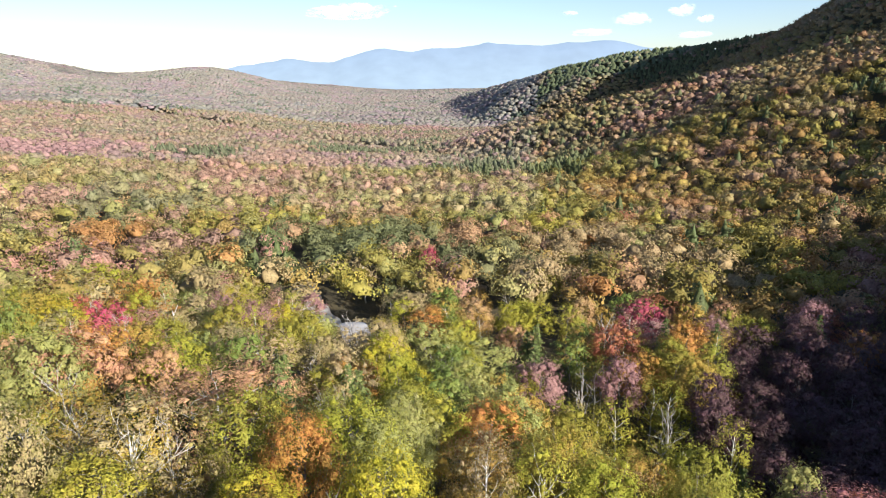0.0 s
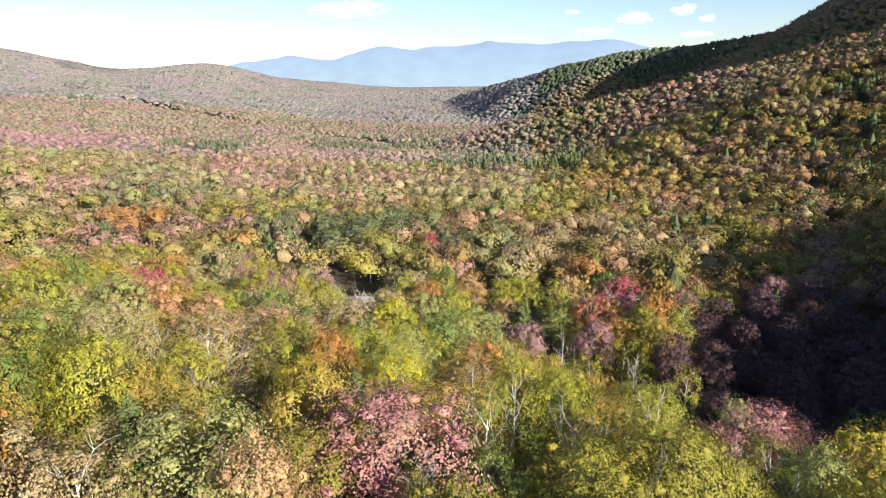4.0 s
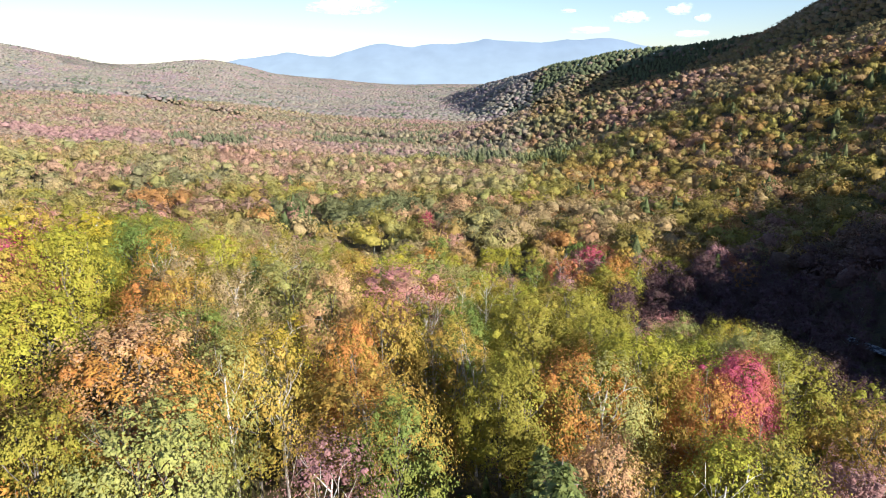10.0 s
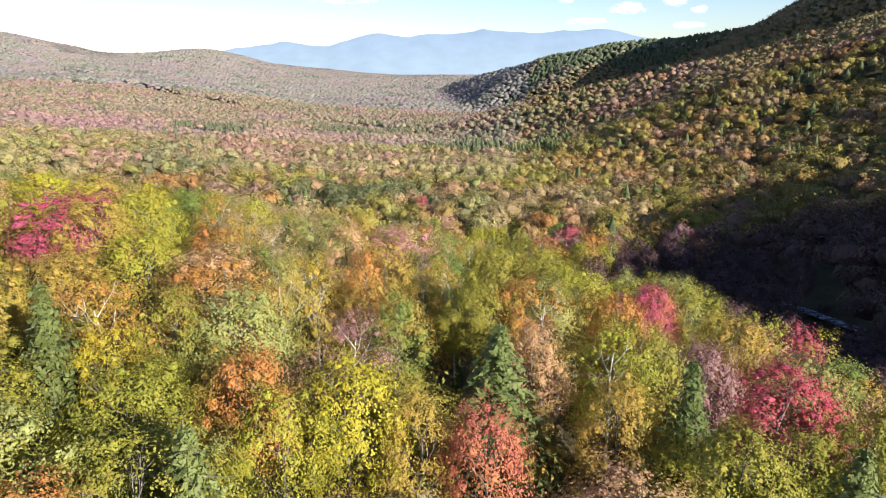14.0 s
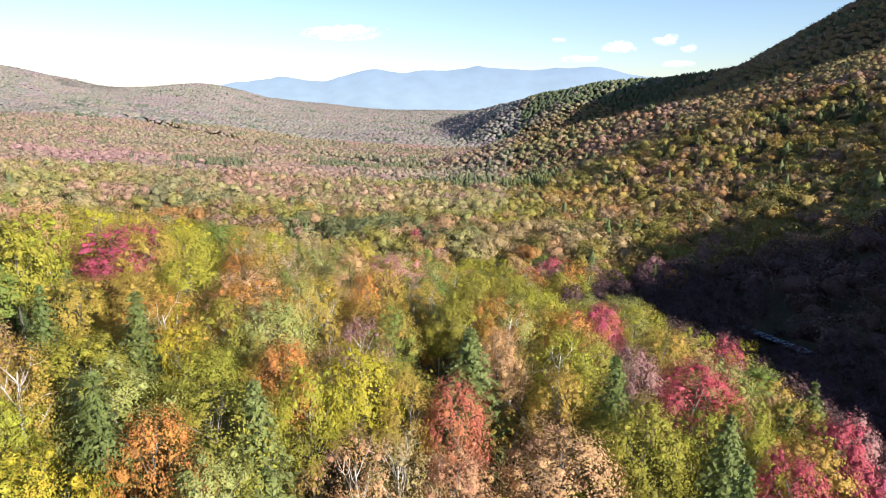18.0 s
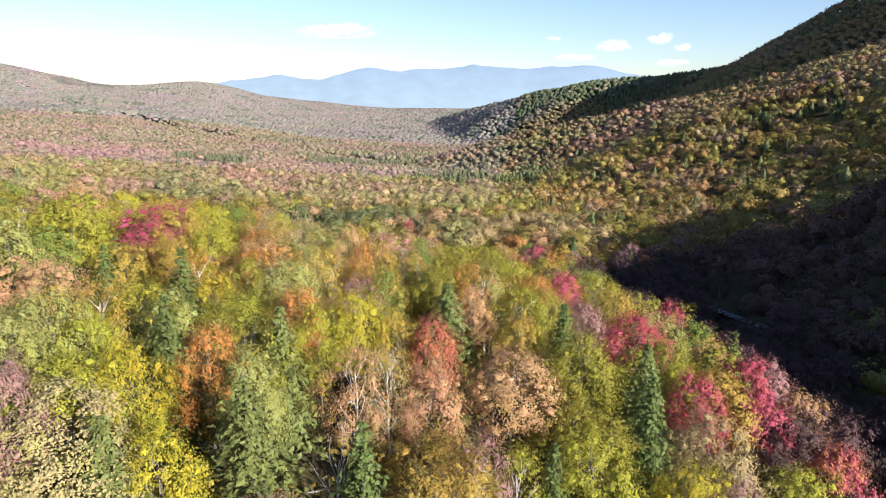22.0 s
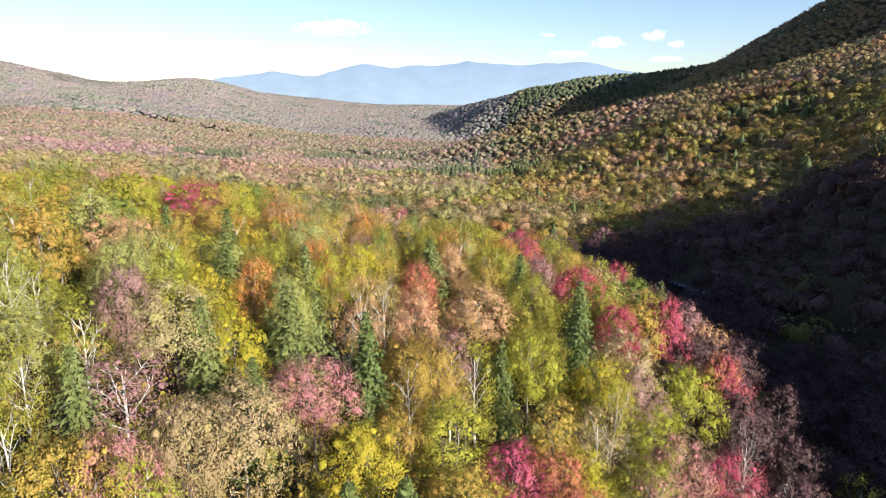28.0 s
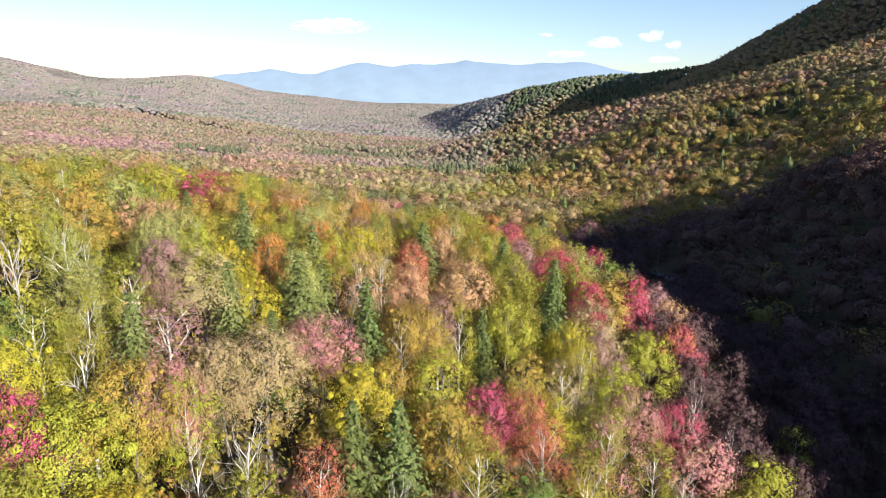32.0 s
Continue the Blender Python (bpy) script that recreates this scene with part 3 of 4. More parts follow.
# trees that stand out, from the valley back along the spur
HEROES += [
    ("thin", "salmon", -19.8, 50.4, 1.42), ("thin", "gold", -20.6, 37.4, 0.80), ("round", "orange", -10.5, 39.7, 0.55),
    ("round", "lime", -7.9, 46.4, 0.79), ("bare", "mauve", -32.8, 47.9, 0.78), ("round", "lime", -6.0, 73.5, 0.55),
    ("tall", "green", -0.9, 67.8, 0.91), ("round", "mauve", 14.5, 88.8, 0.84), ("bare", "mauve", 21.0, 88.8, 0.66),
    ("bare", "mauve", 29.7, 75.4, 0.91), ("bare", "mauve", 14.3, 62.0, 0.56), ("round", "gold", 9.7, 45.6, 0.63),
    ("round", "crimson", 41.1, 122.1, 0.92), ("bare", "mauve", 27.5, 51.7, 1.12), ("round", "red", 41.0, 54.5, 0.58),
    ("round", "green", -23.9, 69.0, 0.76), ("bare", "beige", -27.3, 119.8, 1.03), ("bare", "beige", -17.1, 109.0, 0.95),
    ("round", "lime", -79.7, 139.0, 1.33), ("round", "green", -49.0, 67.1, 0.55), ("thin", "beige", -20.5, 157.5, 0.94),
    ("round", "crimson", -3.8, 169.5, 0.55), ("thin", "beige", 2.9, 41.5, 0.55), ("round", "gold", 15.2, 43.6, 0.61),
    ("thin", "beige", -43.6, 96.7, 1.18), ("thin", "pink", -50.1, 135.2, 1.27), ("round", "red", 30.8, 105.4, 0.81),
    ("round", "sage", -3.1, 101.7, 1.00), ("round", "sage", 6.9, 97.7, 1.18),
]
HEROES += [
    ("round", "sage", -12.5, 12.9, 0.92), ("round", "pink", -3.3, 19.7, 1.10), ("bare", "mauve", 0.4, 9.4, 0.55),
    ("bare", "mauve", 9.9, 26.6, 1.22), ("round", "green", -30.6, 27.6, 0.89), ("thin", "orange", -22.7, 11.6, 0.69),
    ("round", "pink", 32.3, 43.8, 1.09), ("round", "olive", 30.7, 23.0, 0.66), ("round", "gold", -4.0, 5.2, 0.59),
    ("round", "olive", 8.3, 11.9, 0.80), ("thin", "beige", -19.9, 35.9, 1.09),
    ("tall", "green", 2.4, 8.1, 0.59), ("round", "olive", 14.1, 10.0, 0.69), ("round", "salmon", -36.3, 56.7, 0.91),
    ("thin", "beige", -23.8, 73.2, 1.40), ("round", "gold", -18.1, 3.4, 0.55),
]
HEROES += [
    ("round", "orange", -16.2, -9.7, 0.91), ("bare", "mauve", -8.3, -6.6, 0.55), ("tall", "orange", -5.3, -2.3, 0.55),
    ("round", "gold", 15.7, -0.8, 0.59), ("round", "crimson", 23.3, 3.9, 0.71), ("round", "sage", 30.1, 13.9, 0.83),
    ("round", "lime", -28.1, 6.6, 0.76), ("round", "beige", -19.8, 8.8, 0.71), ("round", "olive", 6.0, -3.2, 0.70),
    ("thin", "sage", -11.3, -7.8, 0.55), ("thin", "beige", -44.2, 41.0, 1.00), ("bare", "mauve", 3.3, 2.2, 0.55),
]
HEROES += [
    ("round", "crimson", -33.8, 3.1, 1.08), ("round", "salmon", -16.8, -6.9, 0.94), ("round", "sage", -12.4, -15.6, 0.83),
    ("thin", "mauve", -4.5, -15.0, 0.64), ("tall", "yellow", -18.3, -22.5, 0.55), ("spruce", "spruce", -21.0, -23.1, 0.77),
    ("tall", "green", -1.8, -11.1, 0.56), ("spruce", "pine", 5.9, -16.2, 1.22), ("round", "salmon", 9.0, -11.9, 0.55),
    ("round", "orange", -9.3, -23.6, 0.55), ("round", "yellow", -3.8, -23.0, 0.76), ("round", "lime", -7.1, -26.5, 0.62),
    ("tall", "gold", 0.2, -24.5, 0.55), ("round", "red", 4.0, -25.3, 0.55), ("round", "olive", 18.3, -9.6, 0.74),
    ("round", "gold", 14.1, -18.8, 0.55), ("round", "crimson", 29.1, -12.4, 1.03), ("round", "crimson", 40.9, 5.8, 0.55),
    ("round", "gold", 29.3, -2.8, 0.65), ("round", "red", 24.0, 4.3, 0.60), ("spruce", "spruce", 18.9, -18.3, 0.68),
    ("round", "mauve", 22.9, -11.2, 0.55), ("round", "lime", 15.7, 3.7, 0.80), ("round", "olive", 4.7, -2.7, 0.66),
    ("round", "olive", -16.6, -16.5, 0.55),
]
HEROES += [
    ("round", "orange", -13.8, -37.0, 0.58), ("spruce", "spruce", -17.0, -37.5, 0.55), ("round", "yellow", -18.0, -42.6, 0.60),
    ("round", "sage", -10.2, -39.6, 0.55), ("thin", "beige", 0.1, -33.6, 0.63), ("thin", "salmon", -2.5, -35.2, 0.61),
    ("round", "salmon", 4.2, -33.9, 0.70), ("round", "salmon", 11.9, -29.3, 0.94), ("spruce", "spruce", 43.5, -9.2, 0.55),
    ("round", "crimson", 41.3, -17.1, 0.55), ("round", "crimson", 38.4, -25.6, 0.55), ("round", "crimson", 30.9, -26.7, 0.55),
    ("spruce", "pine", 25.8, -26.2, 0.92), ("spruce", "pine", -8.9, -34.2, 0.55), ("round", "lime", -22.3, -38.9, 0.58),
    ("round", "olive", 30.7, -19.4, 0.55),
]
HEROES += [
    ("spruce", "pine", -8.7, -45.9, 1.08), ("spruce", "spruce", -0.8, -47.4, 0.78), ("round", "beige", -18.9, -49.1, 0.94),
    ("round", "mauve", -22.7, -49.1, 0.55), ("round", "sage", -25.8, -43.8, 0.55), ("round", "sage", -25.4, -38.6, 0.55),
    ("spruce", "pine", -14.7, -52.7, 0.73), ("tall", "yellow", -12.6, -50.3, 0.65), ("thin", "mauve", 7.8, -42.8, 0.55),
    ("bare", "mauve", -3.0, -45.3, 0.55), ("thin", "lime", 10.6, -42.5, 0.62), ("thin", "gold", 3.5, -47.8, 0.55),
    ("spruce", "spruce", 24.3, -32.0, 0.72), ("round", "yellow", 25.2, -40.3, 0.55), ("round", "beige", 30.2, -32.9, 0.85),
    ("round", "crimson", 43.8, -30.9, 0.55), ("round", "lime", 36.4, -36.8, 0.78), ("round", "lime", 16.9, -39.4, 0.67),
]
HEROES += [
    ("thin", "mauve", -18.2, -61.2, 1.00), ("round", "pink", -15.2, -69.0, 0.55), ("round", "beige", -12.2, -64.5, 0.55),
    ("spruce", "pine", -19.3, -65.0, 0.75), ("thin", "olive", -24.3, -63.0, 0.55), ("thin", "olive", -23.5, -56.0, 0.60),
    ("round", "yellow", -0.1, -61.2, 0.68), ("tall", "lime", 7.4, -54.6, 1.00), ("round", "crimson", 12.4, -57.3, 0.55),
    ("round", "red", 16.6, -56.8, 0.55), ("tall", "gold", 18.1, -49.4, 0.68), ("thin", "beige", 22.1, -49.4, 0.65),
    ("round", "pink", 30.9, -48.9, 0.66), ("round", "crimson", 36.5, -48.8, 0.55), ("round", "red", 43.3, -30.4, 0.55),
    ("bare", "mauve", 42.4, -41.3, 0.59), ("bare", "mauve", 45.9, -44.6, 0.67), ("thin", "lime", -13.2, -70.5, 0.61),
]
HEROES += [
    ("round", "lime", -19.2, -77.1, 0.89), ("round", "yellow", -24.9, -72.8, 0.55), ("round", "crimson", -22.8, -77.0, 0.55),
    ("bare", "mauve", -8.6, -71.5, 0.81), ("bare", "mauve", -10.7, -75.6, 0.62), ("thin", "red", -2.0, -74.0, 0.55),
    ("spruce", "spruce", -0.2, -68.7, 0.67), ("spruce", "pine", 3.6, -67.1, 0.95), ("thin", "olive", 10.6, -67.1, 0.72),
    ("bare", "mauve", 3.8, -72.8, 0.61), ("thin", "pink", 26.0, -56.6, 0.70), ("bare", "mauve", 34.4, -58.8, 0.73),
    ("thin", "red", 17.7, -61.2, 0.64), ("thin", "olive", -21.3, -69.4, 0.71), ("thin", "olive", -27.0, -65.8, 0.75),
]


def free_of_heroes(x, y, gap):
    ok = np.ones(len(x), bool)
    for h in HEROES:
        ok &= np.hypot(x - h[2], y - h[3]) > gap * h[4]
    return ok


rng = np.random.default_rng(5)
near = spots_in(rng, 6.3, lambda x, y: (reach(x, y) < 135) & open_ground(x, y))
near = near[free_of_heroes(near[:, 0], near[:, 1], 4.6)]
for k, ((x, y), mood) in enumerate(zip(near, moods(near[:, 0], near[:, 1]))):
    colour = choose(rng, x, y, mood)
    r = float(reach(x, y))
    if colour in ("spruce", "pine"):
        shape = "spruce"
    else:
        u = rng.uniform(0, 0.72 if colour == "shade_plum" else 1.0)
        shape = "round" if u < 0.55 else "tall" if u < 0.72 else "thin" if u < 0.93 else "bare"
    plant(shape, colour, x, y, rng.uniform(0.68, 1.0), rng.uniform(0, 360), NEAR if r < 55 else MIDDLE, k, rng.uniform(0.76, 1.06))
for k, (shape, colour, x, y, size) in enumerate(HEROES):
    plant(shape, colour, x, y, max(size * 1.12, 1.0 if shape == "spruce" else 0.68), 47 * k, NEAR if reach(x, y) < 62 else MIDDLE, k, 0.97 + 0.02 * (k % 4) + (0.16 if shape == "spruce" else 0.0))


def behind_hills(x, y):
    """Places that crests hide from an eye near the start of the flight."""
    eye = 45.0
    steep = (canopy(x, y) - eye) / np.hypot(x, y)
    hidden = np.zeros(len(x), bool)
    for f in np.linspace(0.25, 0.97, 30):
        hidden |= (canopy(x * f, y * f) - eye) / (np.hypot(x, y) * f) > steep + 0.014
    return hidden


def woods(name, label, seed, step, inside, boughs, leaves, leaf, tall, tone_share, rings, sides, inner, mat, tones, drop=0.0, rough=1.0, fill=(0.5, 0.9), spare=False):
    """A stretch of woods farther off: crowns of leafy boughs round a dense heart, all in one mesh."""
    rng = np.random.default_rng(seed)
    spots = spots_in(rng, step, inside)
    if spare:
        spots = spots[~behind_hills(spots[:, 0], spots[:, 1]) | (rng.uniform(size=len(spots)) < 0.2)]
    names = [choose(rng, x, y, mood) for (x, y), mood in zip(spots, moods(spots[:, 0], spots[:, 1]))]
    needle = np.array([c == "spruce" for c in names])
    n = len(spots)
    grove = step * 4.5
    # tones put distance haze, and a dimmer right-hand side, into the leaf colour
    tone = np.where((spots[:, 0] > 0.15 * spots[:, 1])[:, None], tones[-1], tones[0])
    blend = np.where(needle, tone_share * 0.4, tone_share)[:, None]
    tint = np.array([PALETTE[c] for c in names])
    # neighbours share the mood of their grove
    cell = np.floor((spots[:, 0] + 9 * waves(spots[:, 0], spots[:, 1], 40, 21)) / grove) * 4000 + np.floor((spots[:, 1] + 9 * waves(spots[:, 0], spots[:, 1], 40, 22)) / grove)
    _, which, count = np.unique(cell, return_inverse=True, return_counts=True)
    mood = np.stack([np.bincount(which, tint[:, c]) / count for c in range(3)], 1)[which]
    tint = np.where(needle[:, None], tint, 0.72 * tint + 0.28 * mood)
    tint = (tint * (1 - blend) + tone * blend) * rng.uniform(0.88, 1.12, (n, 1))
    z = ground_height(spots[:, 0], spots[:, 1]) + 12.5 + rng.normal(0, rough, n) + needle * 1.6 - drop
    r = step * rng.uniform(*fill, n) * np.where(needle, 0.9, 1.0)
    deep = r * tall * rng.uniform(0.8, 1.25, n) * np.where(needle, 1.9, 1.0)
    # boughs: lumps over the crown; needle trees taper upwards
    way = rng.normal(size=(n, boughs, 3))
    way[..., 2] = np.abs(way[..., 2]) * 0.95 - 0.15
    way = unit(way)
    f = rng.uniform(0.0, 1.0, (n, boughs)) ** 0.6
    flat = unit(way * np.array([1, 1, 0.0]))
    cone = np.stack([flat[..., 0] * f, flat[..., 1] * f, -f], -1) * np.stack([r, r, deep], 1)[:, None] * 0.9
    egg = (way * rng.uniform(0.55, 0.92, (n, boughs, 1)) - np.array([0, 0, 0.9])) * np.stack([r, r, deep], 1)[:, None]
    centre = np.stack([spots[:, 0], spots[:, 1], z], 1)[:, None]
    lumps = centre + np.where(needle[:, None, None], cone, egg)
    lean = np.where(needle[:, None, None], flat + np.array([0, 0, 0.5]), way)
    # the dense heart of each crown
    ways, faces = dome(rings, sides)
    m = len(ways)
    shape = rng.uniform(0.62, 1.12, (n, m))
    if boughs > 1:
        near_it = np.exp((np.einsum("nbk,mk->nbm", way, ways) - 1) / 0.14).max(1)
        shape = shape * (0.72 + 0.36 * near_it)
    shape = shape * inner
    wx, wy, wz = ways[None, :, 0], ways[None, :, 1], ways[None, :, 2]
    level = np.clip((wz + 0.45) / 1.45, 0, 1)
    spread = np.where(needle[:, None], (1.06 - level) / np.maximum(np.hypot(wx, wy), 0.2), 1.0) * shape * r[:, None]
    top = np.where(needle[:, None], (level - 1) * deep[:, None], (wz * shape - 0.92) * deep[:, None])
    hull = np.stack([spots[:, :1] + wx * spread, spots[:, 1:] + wy * spread, z[:, None] + top], -1)
    verts = [hull.reshape(-1, 3)]
    quads = [(faces[None] + (np.arange(n) * m)[:, None, None]).reshape(-1, 4)]
    tints = [np.repeat(tint, m, 0)]
    if leaves:
        each = leaves // boughs
        size = r[:, None] * rng.uniform(0.22, 0.45, (n, boughs)) * np.where(needle, 0.7, 1.0)[:, None]
        out = unit(rng.normal(size=(n, boughs, each, 3)) + lean[:, :, None] * 1.1)
        spot = lumps[:, :, None] + out * size[:, :, None, None] * rng.uniform(0.7, 1.1, (n, boughs, each, 1)) * np.array([1.1, 1.1, 0.85])
        facing = unit(out * 0.6 + lean[:, :, None] * 0.8 + rng.normal(0, 0.28, out.shape))
        long = leaf * rng.uniform(0.6, 1.35, n * boughs * each)
        v, q = leaf_quads(rng, spot.reshape(-1, 3), facing.reshape(-1, 3), long, long * 0.66)
        verts.append(v)
        quads.append(q + n * m)
        shade = np.repeat(tint[:, None], boughs, 1) * rng.uniform(0.85, 1.15, (n, boughs, 1))
        tints.append(np.repeat(shade.reshape(-1, 3), each * 4, 0))
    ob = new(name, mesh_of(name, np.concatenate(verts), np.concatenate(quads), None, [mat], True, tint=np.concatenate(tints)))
    return tagged(ob, label, "woods", kind="stuff")


woods("undergrowth", "young trees and shrubs under the taller woods", 20, 5.2, lambda x, y: (reach(x, y) < 95) & open_ground(x, y), 9, 100, 0.30, 0.9, 0.0, 3, 7, 0.42, UNDER_LEAVES, [(0.2, 0.2, 0.1)], 6.5)
woods("shrubs", "low shrubs beside the gravel road and the stream", 19, 2.6, lambda x, y: (in_clearing(x, y) & ~on_road(x, y)) | (by_stream(x, y) & ~in_stream(x, y)), 5, 40, 0.24, 0.9, 0.15, 2, 6, 0.7, UNDER_LEAVES, [(0.30, 0.25, 0.16)], 10.3, 0.5)
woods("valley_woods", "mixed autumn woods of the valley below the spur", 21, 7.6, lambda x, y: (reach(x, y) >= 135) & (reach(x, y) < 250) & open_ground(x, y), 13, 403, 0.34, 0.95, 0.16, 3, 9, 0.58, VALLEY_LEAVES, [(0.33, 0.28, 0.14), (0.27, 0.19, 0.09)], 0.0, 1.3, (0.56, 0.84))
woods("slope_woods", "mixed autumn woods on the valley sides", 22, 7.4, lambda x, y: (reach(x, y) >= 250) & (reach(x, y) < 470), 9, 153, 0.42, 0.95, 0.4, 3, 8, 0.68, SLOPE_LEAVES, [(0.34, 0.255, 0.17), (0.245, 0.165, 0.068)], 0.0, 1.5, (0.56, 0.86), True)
# bluish left-hand tones here are haze mixed into the leaves
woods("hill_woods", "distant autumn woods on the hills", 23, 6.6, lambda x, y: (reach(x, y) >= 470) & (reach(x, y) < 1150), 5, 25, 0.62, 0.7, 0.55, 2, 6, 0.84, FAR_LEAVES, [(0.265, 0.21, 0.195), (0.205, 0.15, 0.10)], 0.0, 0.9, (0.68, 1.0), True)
woods("far_woods", "far woods towards the horizon with haze in their leaf colour", 24, 8.6, lambda x, y: (reach(x, y) >= 1150) & (reach(x, y) < 3200), 1, 0, 1.0, 0.5, 0.68, 2, 5, 1.0, FAR_LEAVES, [(0.215, 0.20, 0.225), (0.165, 0.15, 0.12)], 0.0, 0.7, (0.74, 1.0), True)


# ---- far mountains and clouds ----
# distance haze painted as a blue glow, paler towards the foot
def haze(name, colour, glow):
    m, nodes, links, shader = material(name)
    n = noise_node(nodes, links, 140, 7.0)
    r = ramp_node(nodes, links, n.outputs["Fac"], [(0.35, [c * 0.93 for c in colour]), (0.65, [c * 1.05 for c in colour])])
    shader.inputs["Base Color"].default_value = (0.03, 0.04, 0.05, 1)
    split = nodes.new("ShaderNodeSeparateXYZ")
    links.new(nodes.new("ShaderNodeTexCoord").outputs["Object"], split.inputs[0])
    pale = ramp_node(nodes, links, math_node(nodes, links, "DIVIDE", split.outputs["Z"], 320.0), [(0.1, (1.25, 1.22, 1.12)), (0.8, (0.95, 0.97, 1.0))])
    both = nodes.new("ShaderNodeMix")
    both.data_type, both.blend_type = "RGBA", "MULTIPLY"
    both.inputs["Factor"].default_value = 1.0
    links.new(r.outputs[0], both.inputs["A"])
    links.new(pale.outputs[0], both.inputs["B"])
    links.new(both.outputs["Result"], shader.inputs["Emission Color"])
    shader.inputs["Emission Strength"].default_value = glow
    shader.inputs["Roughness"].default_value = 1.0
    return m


HAZE_BLUE = haze("haze_blue_mountain", (0.175, 0.24, 0.335), 0.9)


def mountain_range():
    xs = np.linspace(-3200, 3200, 320)
    # heights along the crest: broad shoulders and three summits
    crest = 150 + 0.02 * xs + 48 * np.exp(-((xs + 1050) / 300) ** 2) + 88 * np.exp(-((xs + 400) / 230) ** 2) + 98 * np.exp(-((xs - 350) / 400) ** 2)
    crest = crest + 88 * np.exp(-((xs - 1080) / 360) ** 2) - 90 * ease(1300, 2300, -xs) + 40 * np.exp(-((xs + 60) / 150) ** 2)
    crest = crest + 9 * waves(xs, 0 * xs, 300, 4) + 3 * waves(xs, 0 * xs, 90, 7)
    rows = np.linspace(0, 1, 24)
    X = np.repeat(xs[None], 24, 0)
    Y = 3900 + 560 * rows[:, None] + 60 * waves(X, 0 * X, 500, 9) * (1 - rows[:, None])
    Z = -60 + (crest[None] + 60) * rows[:, None] ** 1.15 + 6 * waves(X, Y * 3, 260, 6) * (rows * (1 - rows))[:, None] * 3
    idx = np.arange(X.size).reshape(X.shape)
    quads = np.stack([idx[:-1, :-1], idx[:-1, 1:], idx[1:, 1:], idx[1:, :-1]], -1).reshape(-1, 4)
    ob = new("backdrop_mountains", mesh_of("mountains", np.stack([X, Y, Z], -1).reshape(-1, 3), quads, None, [HAZE_BLUE], True))
    tagged(ob, "long mountain range on the horizon in painted blue haze", "mountains", kind="structure")


mountain_range()


# ---- road and stream ----
def strip(line, v0, v1, steps, half, across=5):
    """A band that lies on the ground along a line."""
    v = np.linspace(v0, v1, steps)
    cx, cy = line(v)
    way = unit(np.stack([np.gradient(cx), np.gradient(cy)], 1))
    side = np.stack([way[:, 1], -way[:, 0]], 1)
    s = np.linspace(-1, 1, across)
    edge = half * (1 + 0.12 * np.sin(v * 61)[:, None] * s[None])
    X = cx[:, None] + side[:, :1] * s[None] * edge
    Y = cy[:, None] + side[:, 1:] * s[None] * edge
    return X, Y


def band_mesh(name, X, Y, Z, mat):
    idx = np.arange(X.size).reshape(X.shape)
    quads = np.stack([idx[:-1, :-1], idx[:-1, 1:], idx[1:, 1:], idx[1:, :-1]], -1).reshape(-1, 4)
    return mesh_of(name, np.stack([X, Y, Z], -1).reshape(-1, 3), quads, None, [mat], True)


X, Y = strip(road_line, -0.3, 0.62, 60, 2.9)
Z = ground_height(X, Y) + 0.35 * waves(X, Y, 14, 5) + 0.35
tagged(new("road", band_mesh("road", X, Y, Z, GRAVEL)), "pale gravel track through the woods of the valley", "road", kind="structure")

WATER, nodes, links, shader = material("stream_water")
# sky glints painted as pale patches in the water's colour
glint_noise = noise_node(nodes, links, 0.8, 4.0)
links.new(ramp_node(nodes, links, glint_noise.outputs["Fac"], [(0.40, (0.05, 0.065, 0.085)), (0.62, (0.40, 0.44, 0.48))]).outputs[0], shader.inputs["Base Color"])
shader.inputs["Roughness"].default_value = 0.12
shader.inputs["IOR"].default_value = 1.33
ripple = noise_node(nodes, links, 0.6, 3.0)
bump = nodes.new("ShaderNodeBump")
bump.inputs["Strength"].default_value, bump.inputs["Distance"].default_value = 0.8, 0.12
links.new(ripple.outputs["Fac"], bump.inputs["Height"])
links.new(bump.outputs[0], shader.inputs["Normal"])
X, Y = strip(stream_line, 0.45, 0.545, 40, 1.5)
level = ground_height(*stream_line(np.linspace(0.45, 0.545, 40)))
Z = np.repeat((np.minimum.accumulate(level) + 0.8)[:, None], 5, 1)
tagged(new("water", band_mesh("water", X, Y, Z, WATER)), "narrow rushing stream that mirrors the sky, pale glints painted in", "water", kind="structure")


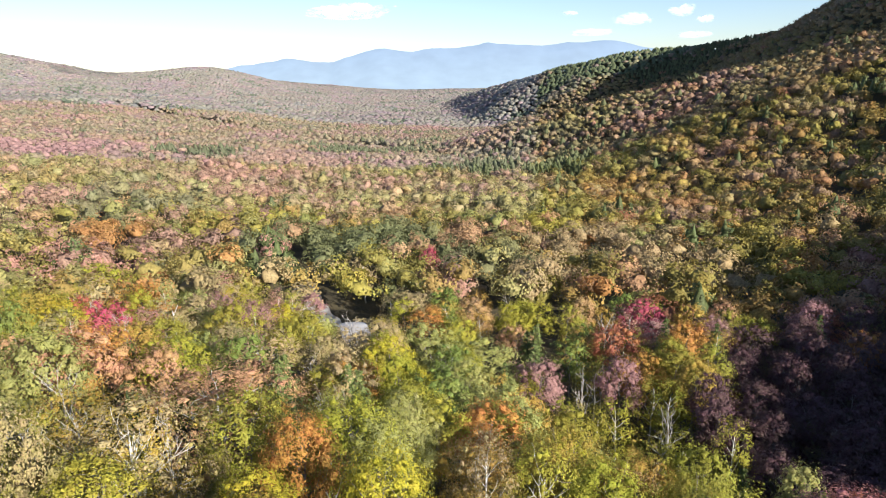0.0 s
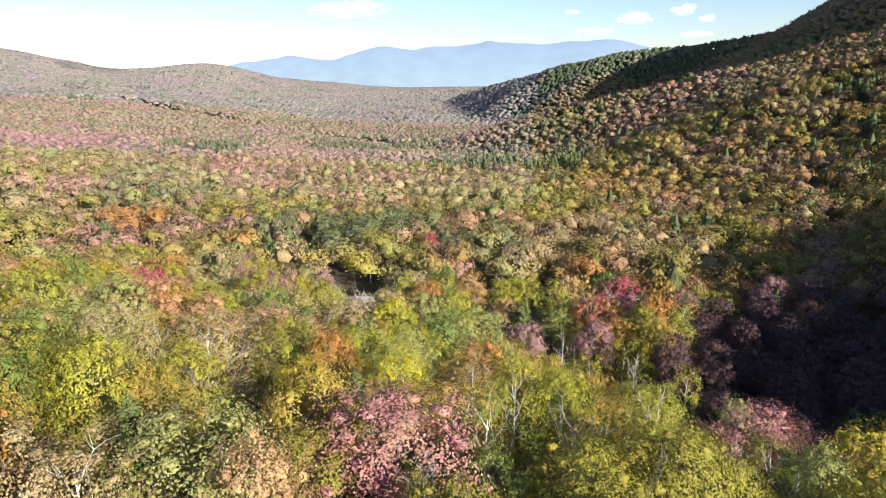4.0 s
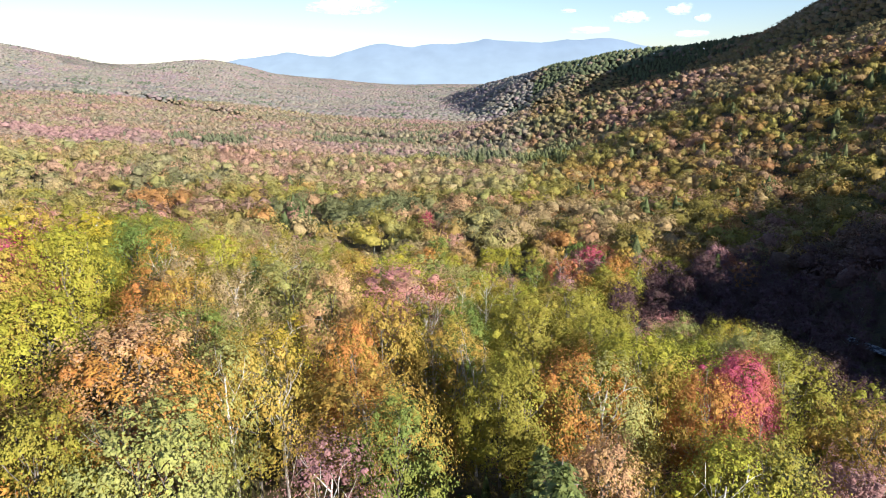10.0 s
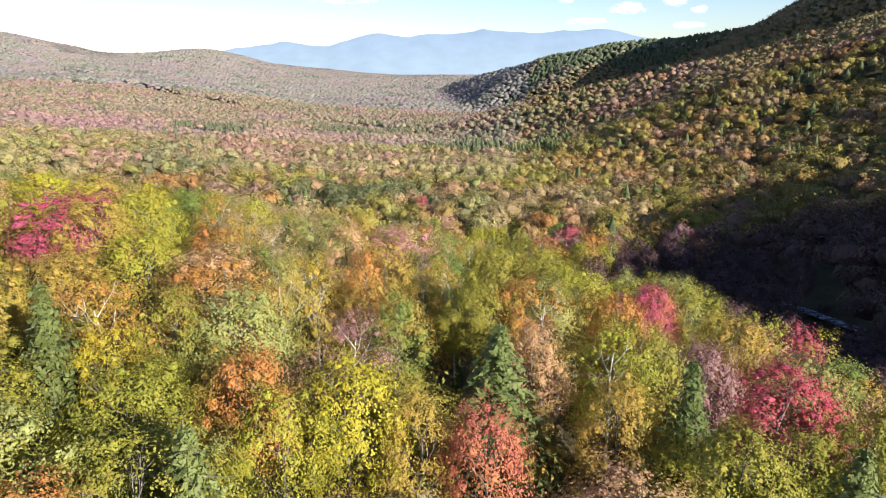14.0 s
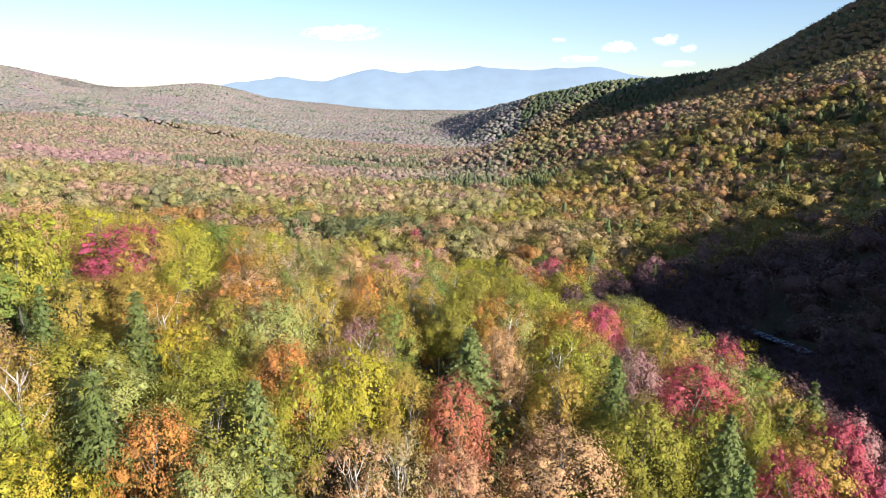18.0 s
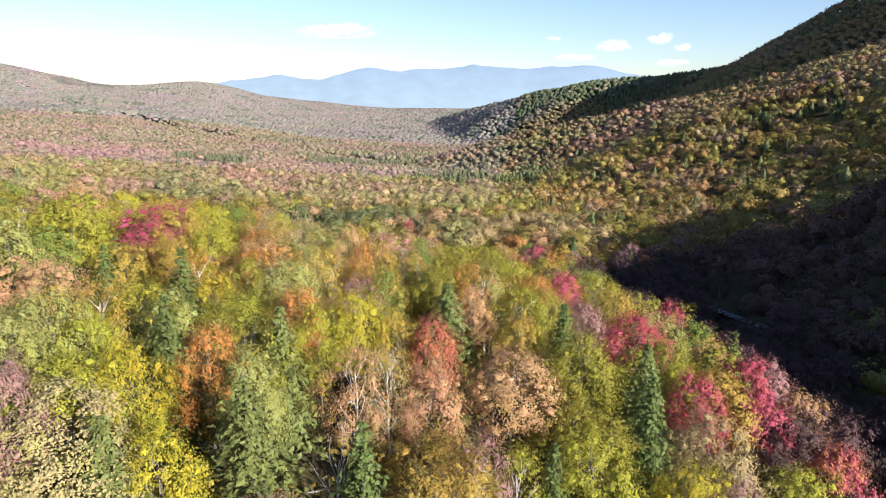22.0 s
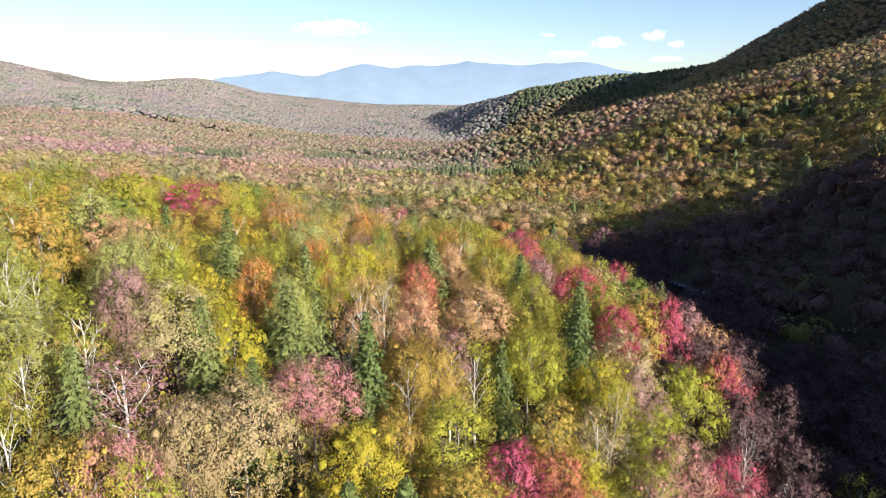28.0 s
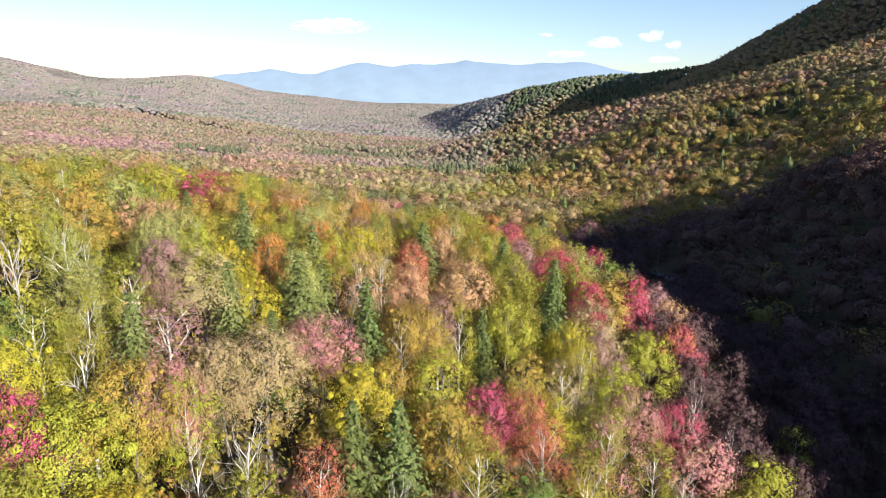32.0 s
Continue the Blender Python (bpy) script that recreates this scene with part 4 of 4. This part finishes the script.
# ---- clouds ----
def cloud_material():
    """White vapour, thinning in ragged holes and towards its rim as the camera sees it."""
    m, nodes, links, shader = material("cloud_white")
    shader.inputs["Base Color"].default_value = (0.8, 0.8, 0.8, 1)
    shader.inputs["Roughness"].default_value = 1.0
    # slight glow added to brighten the cloud body
    shader.inputs["Emission Color"].default_value = (0.85, 0.9, 1.0, 1)
    shader.inputs["Emission Strength"].default_value = 0.30
    span = nodes.new("ShaderNodeMapping")
    span.inputs["Location"].default_value, span.inputs["Scale"].default_value = (-1.0, 0.0, -0.84), (2.0, 0.0, 2.0)
    links.new(nodes.new("ShaderNodeTexCoord").outputs["Generated"], span.inputs["Vector"])
    size = nodes.new("ShaderNodeVectorMath")
    size.operation = "LENGTH"
    links.new(span.outputs[0], size.inputs[0])
    n = noise_node(nodes, links, 42, 6.0)
    ragged = math_node(nodes, links, "MULTIPLY", math_node(nodes, links, "SUBTRACT", n.outputs["Fac"], 0.5), 1.7)
    thick = math_node(nodes, links, "SUBTRACT", math_node(nodes, links, "SUBTRACT", 0.86, size.outputs["Value"]), ragged)
    r = ramp_node(nodes, links, thick, [(0.0, (0, 0, 0)), (0.9, (0.36, 0.36, 0.36))])
    clear = nodes.new("ShaderNodeBsdfTransparent")
    mix = nodes.new("ShaderNodeMixShader")
    links.new(r.outputs[0], mix.inputs[0])
    links.new(clear.outputs[0], mix.inputs[1])
    links.new(shader.outputs[0], mix.inputs[2])
    links.new(mix.outputs[0], nodes["Material Output"].inputs["Surface"])
    return m


CLOUD = cloud_material()


def cloud(x, z, wide, high, seed, y=4300):
    """A small fair-weather cloud: one billowing body over a flat base."""
    rng = np.random.default_rng(seed)
    bm = bmesh.new()
    bmesh.ops.create_icosphere(bm, subdivisions=5, radius=1.0)
    puffs = [(Vector((math.cos(a) * math.cos(e), math.sin(a) * math.cos(e), math.sin(e))), g) for a, e, g in zip(rng.uniform(0, 6.28, 14), rng.uniform(0, 1.2, 14), rng.uniform(0.2, 0.75, 14))]
    for v in bm.verts:
        d = v.co.normalized()
        swell = max(g * math.exp((d.dot(p) - 1) / 0.07) for p, g in puffs)
        lump = 0.62 + swell + 0.22 * noise.noise(d * 2.6 + Vector((seed, 0, 0))) + 0.12 * noise.noise(d * 6.5 + Vector((0, seed, 0)))
        v.co = Vector((d.x * wide * 0.45, d.y * wide * 0.3, d.z * high * (0.3 if d.z < 0 else 0.85))) * lump
    me = bpy.data.meshes.new("cloud")
    bm.to_mesh(me)
    bm.free()
    me.polygons.foreach_set("use_smooth", np.full(len(me.polygons), True))
    me.materials.append(CLOUD)
    ob = new("cloud", me)
    ob.matrix_world = pose(x, y, z)
    tagged(ob, "small white fair-weather cloud in the pale sky", "cloud", "clouds in the sky")


# last row: cloud above the view, added to shade the left-hand hills
for row in ((-575, 430, 640, 90, 1), (-640, 448, 420, 60, 2), (1265, 362, 300, 72, 3), (1570, 408, 250, 64, 4), (1719, 362, 150, 46, 5), (996, 294, 400, 44, 6), (839, 418, 150, 26, 7), (1650, 268, 340, 38, 9), (-144, 570, 320, 70, 8, 895)):
    cloud(*row)
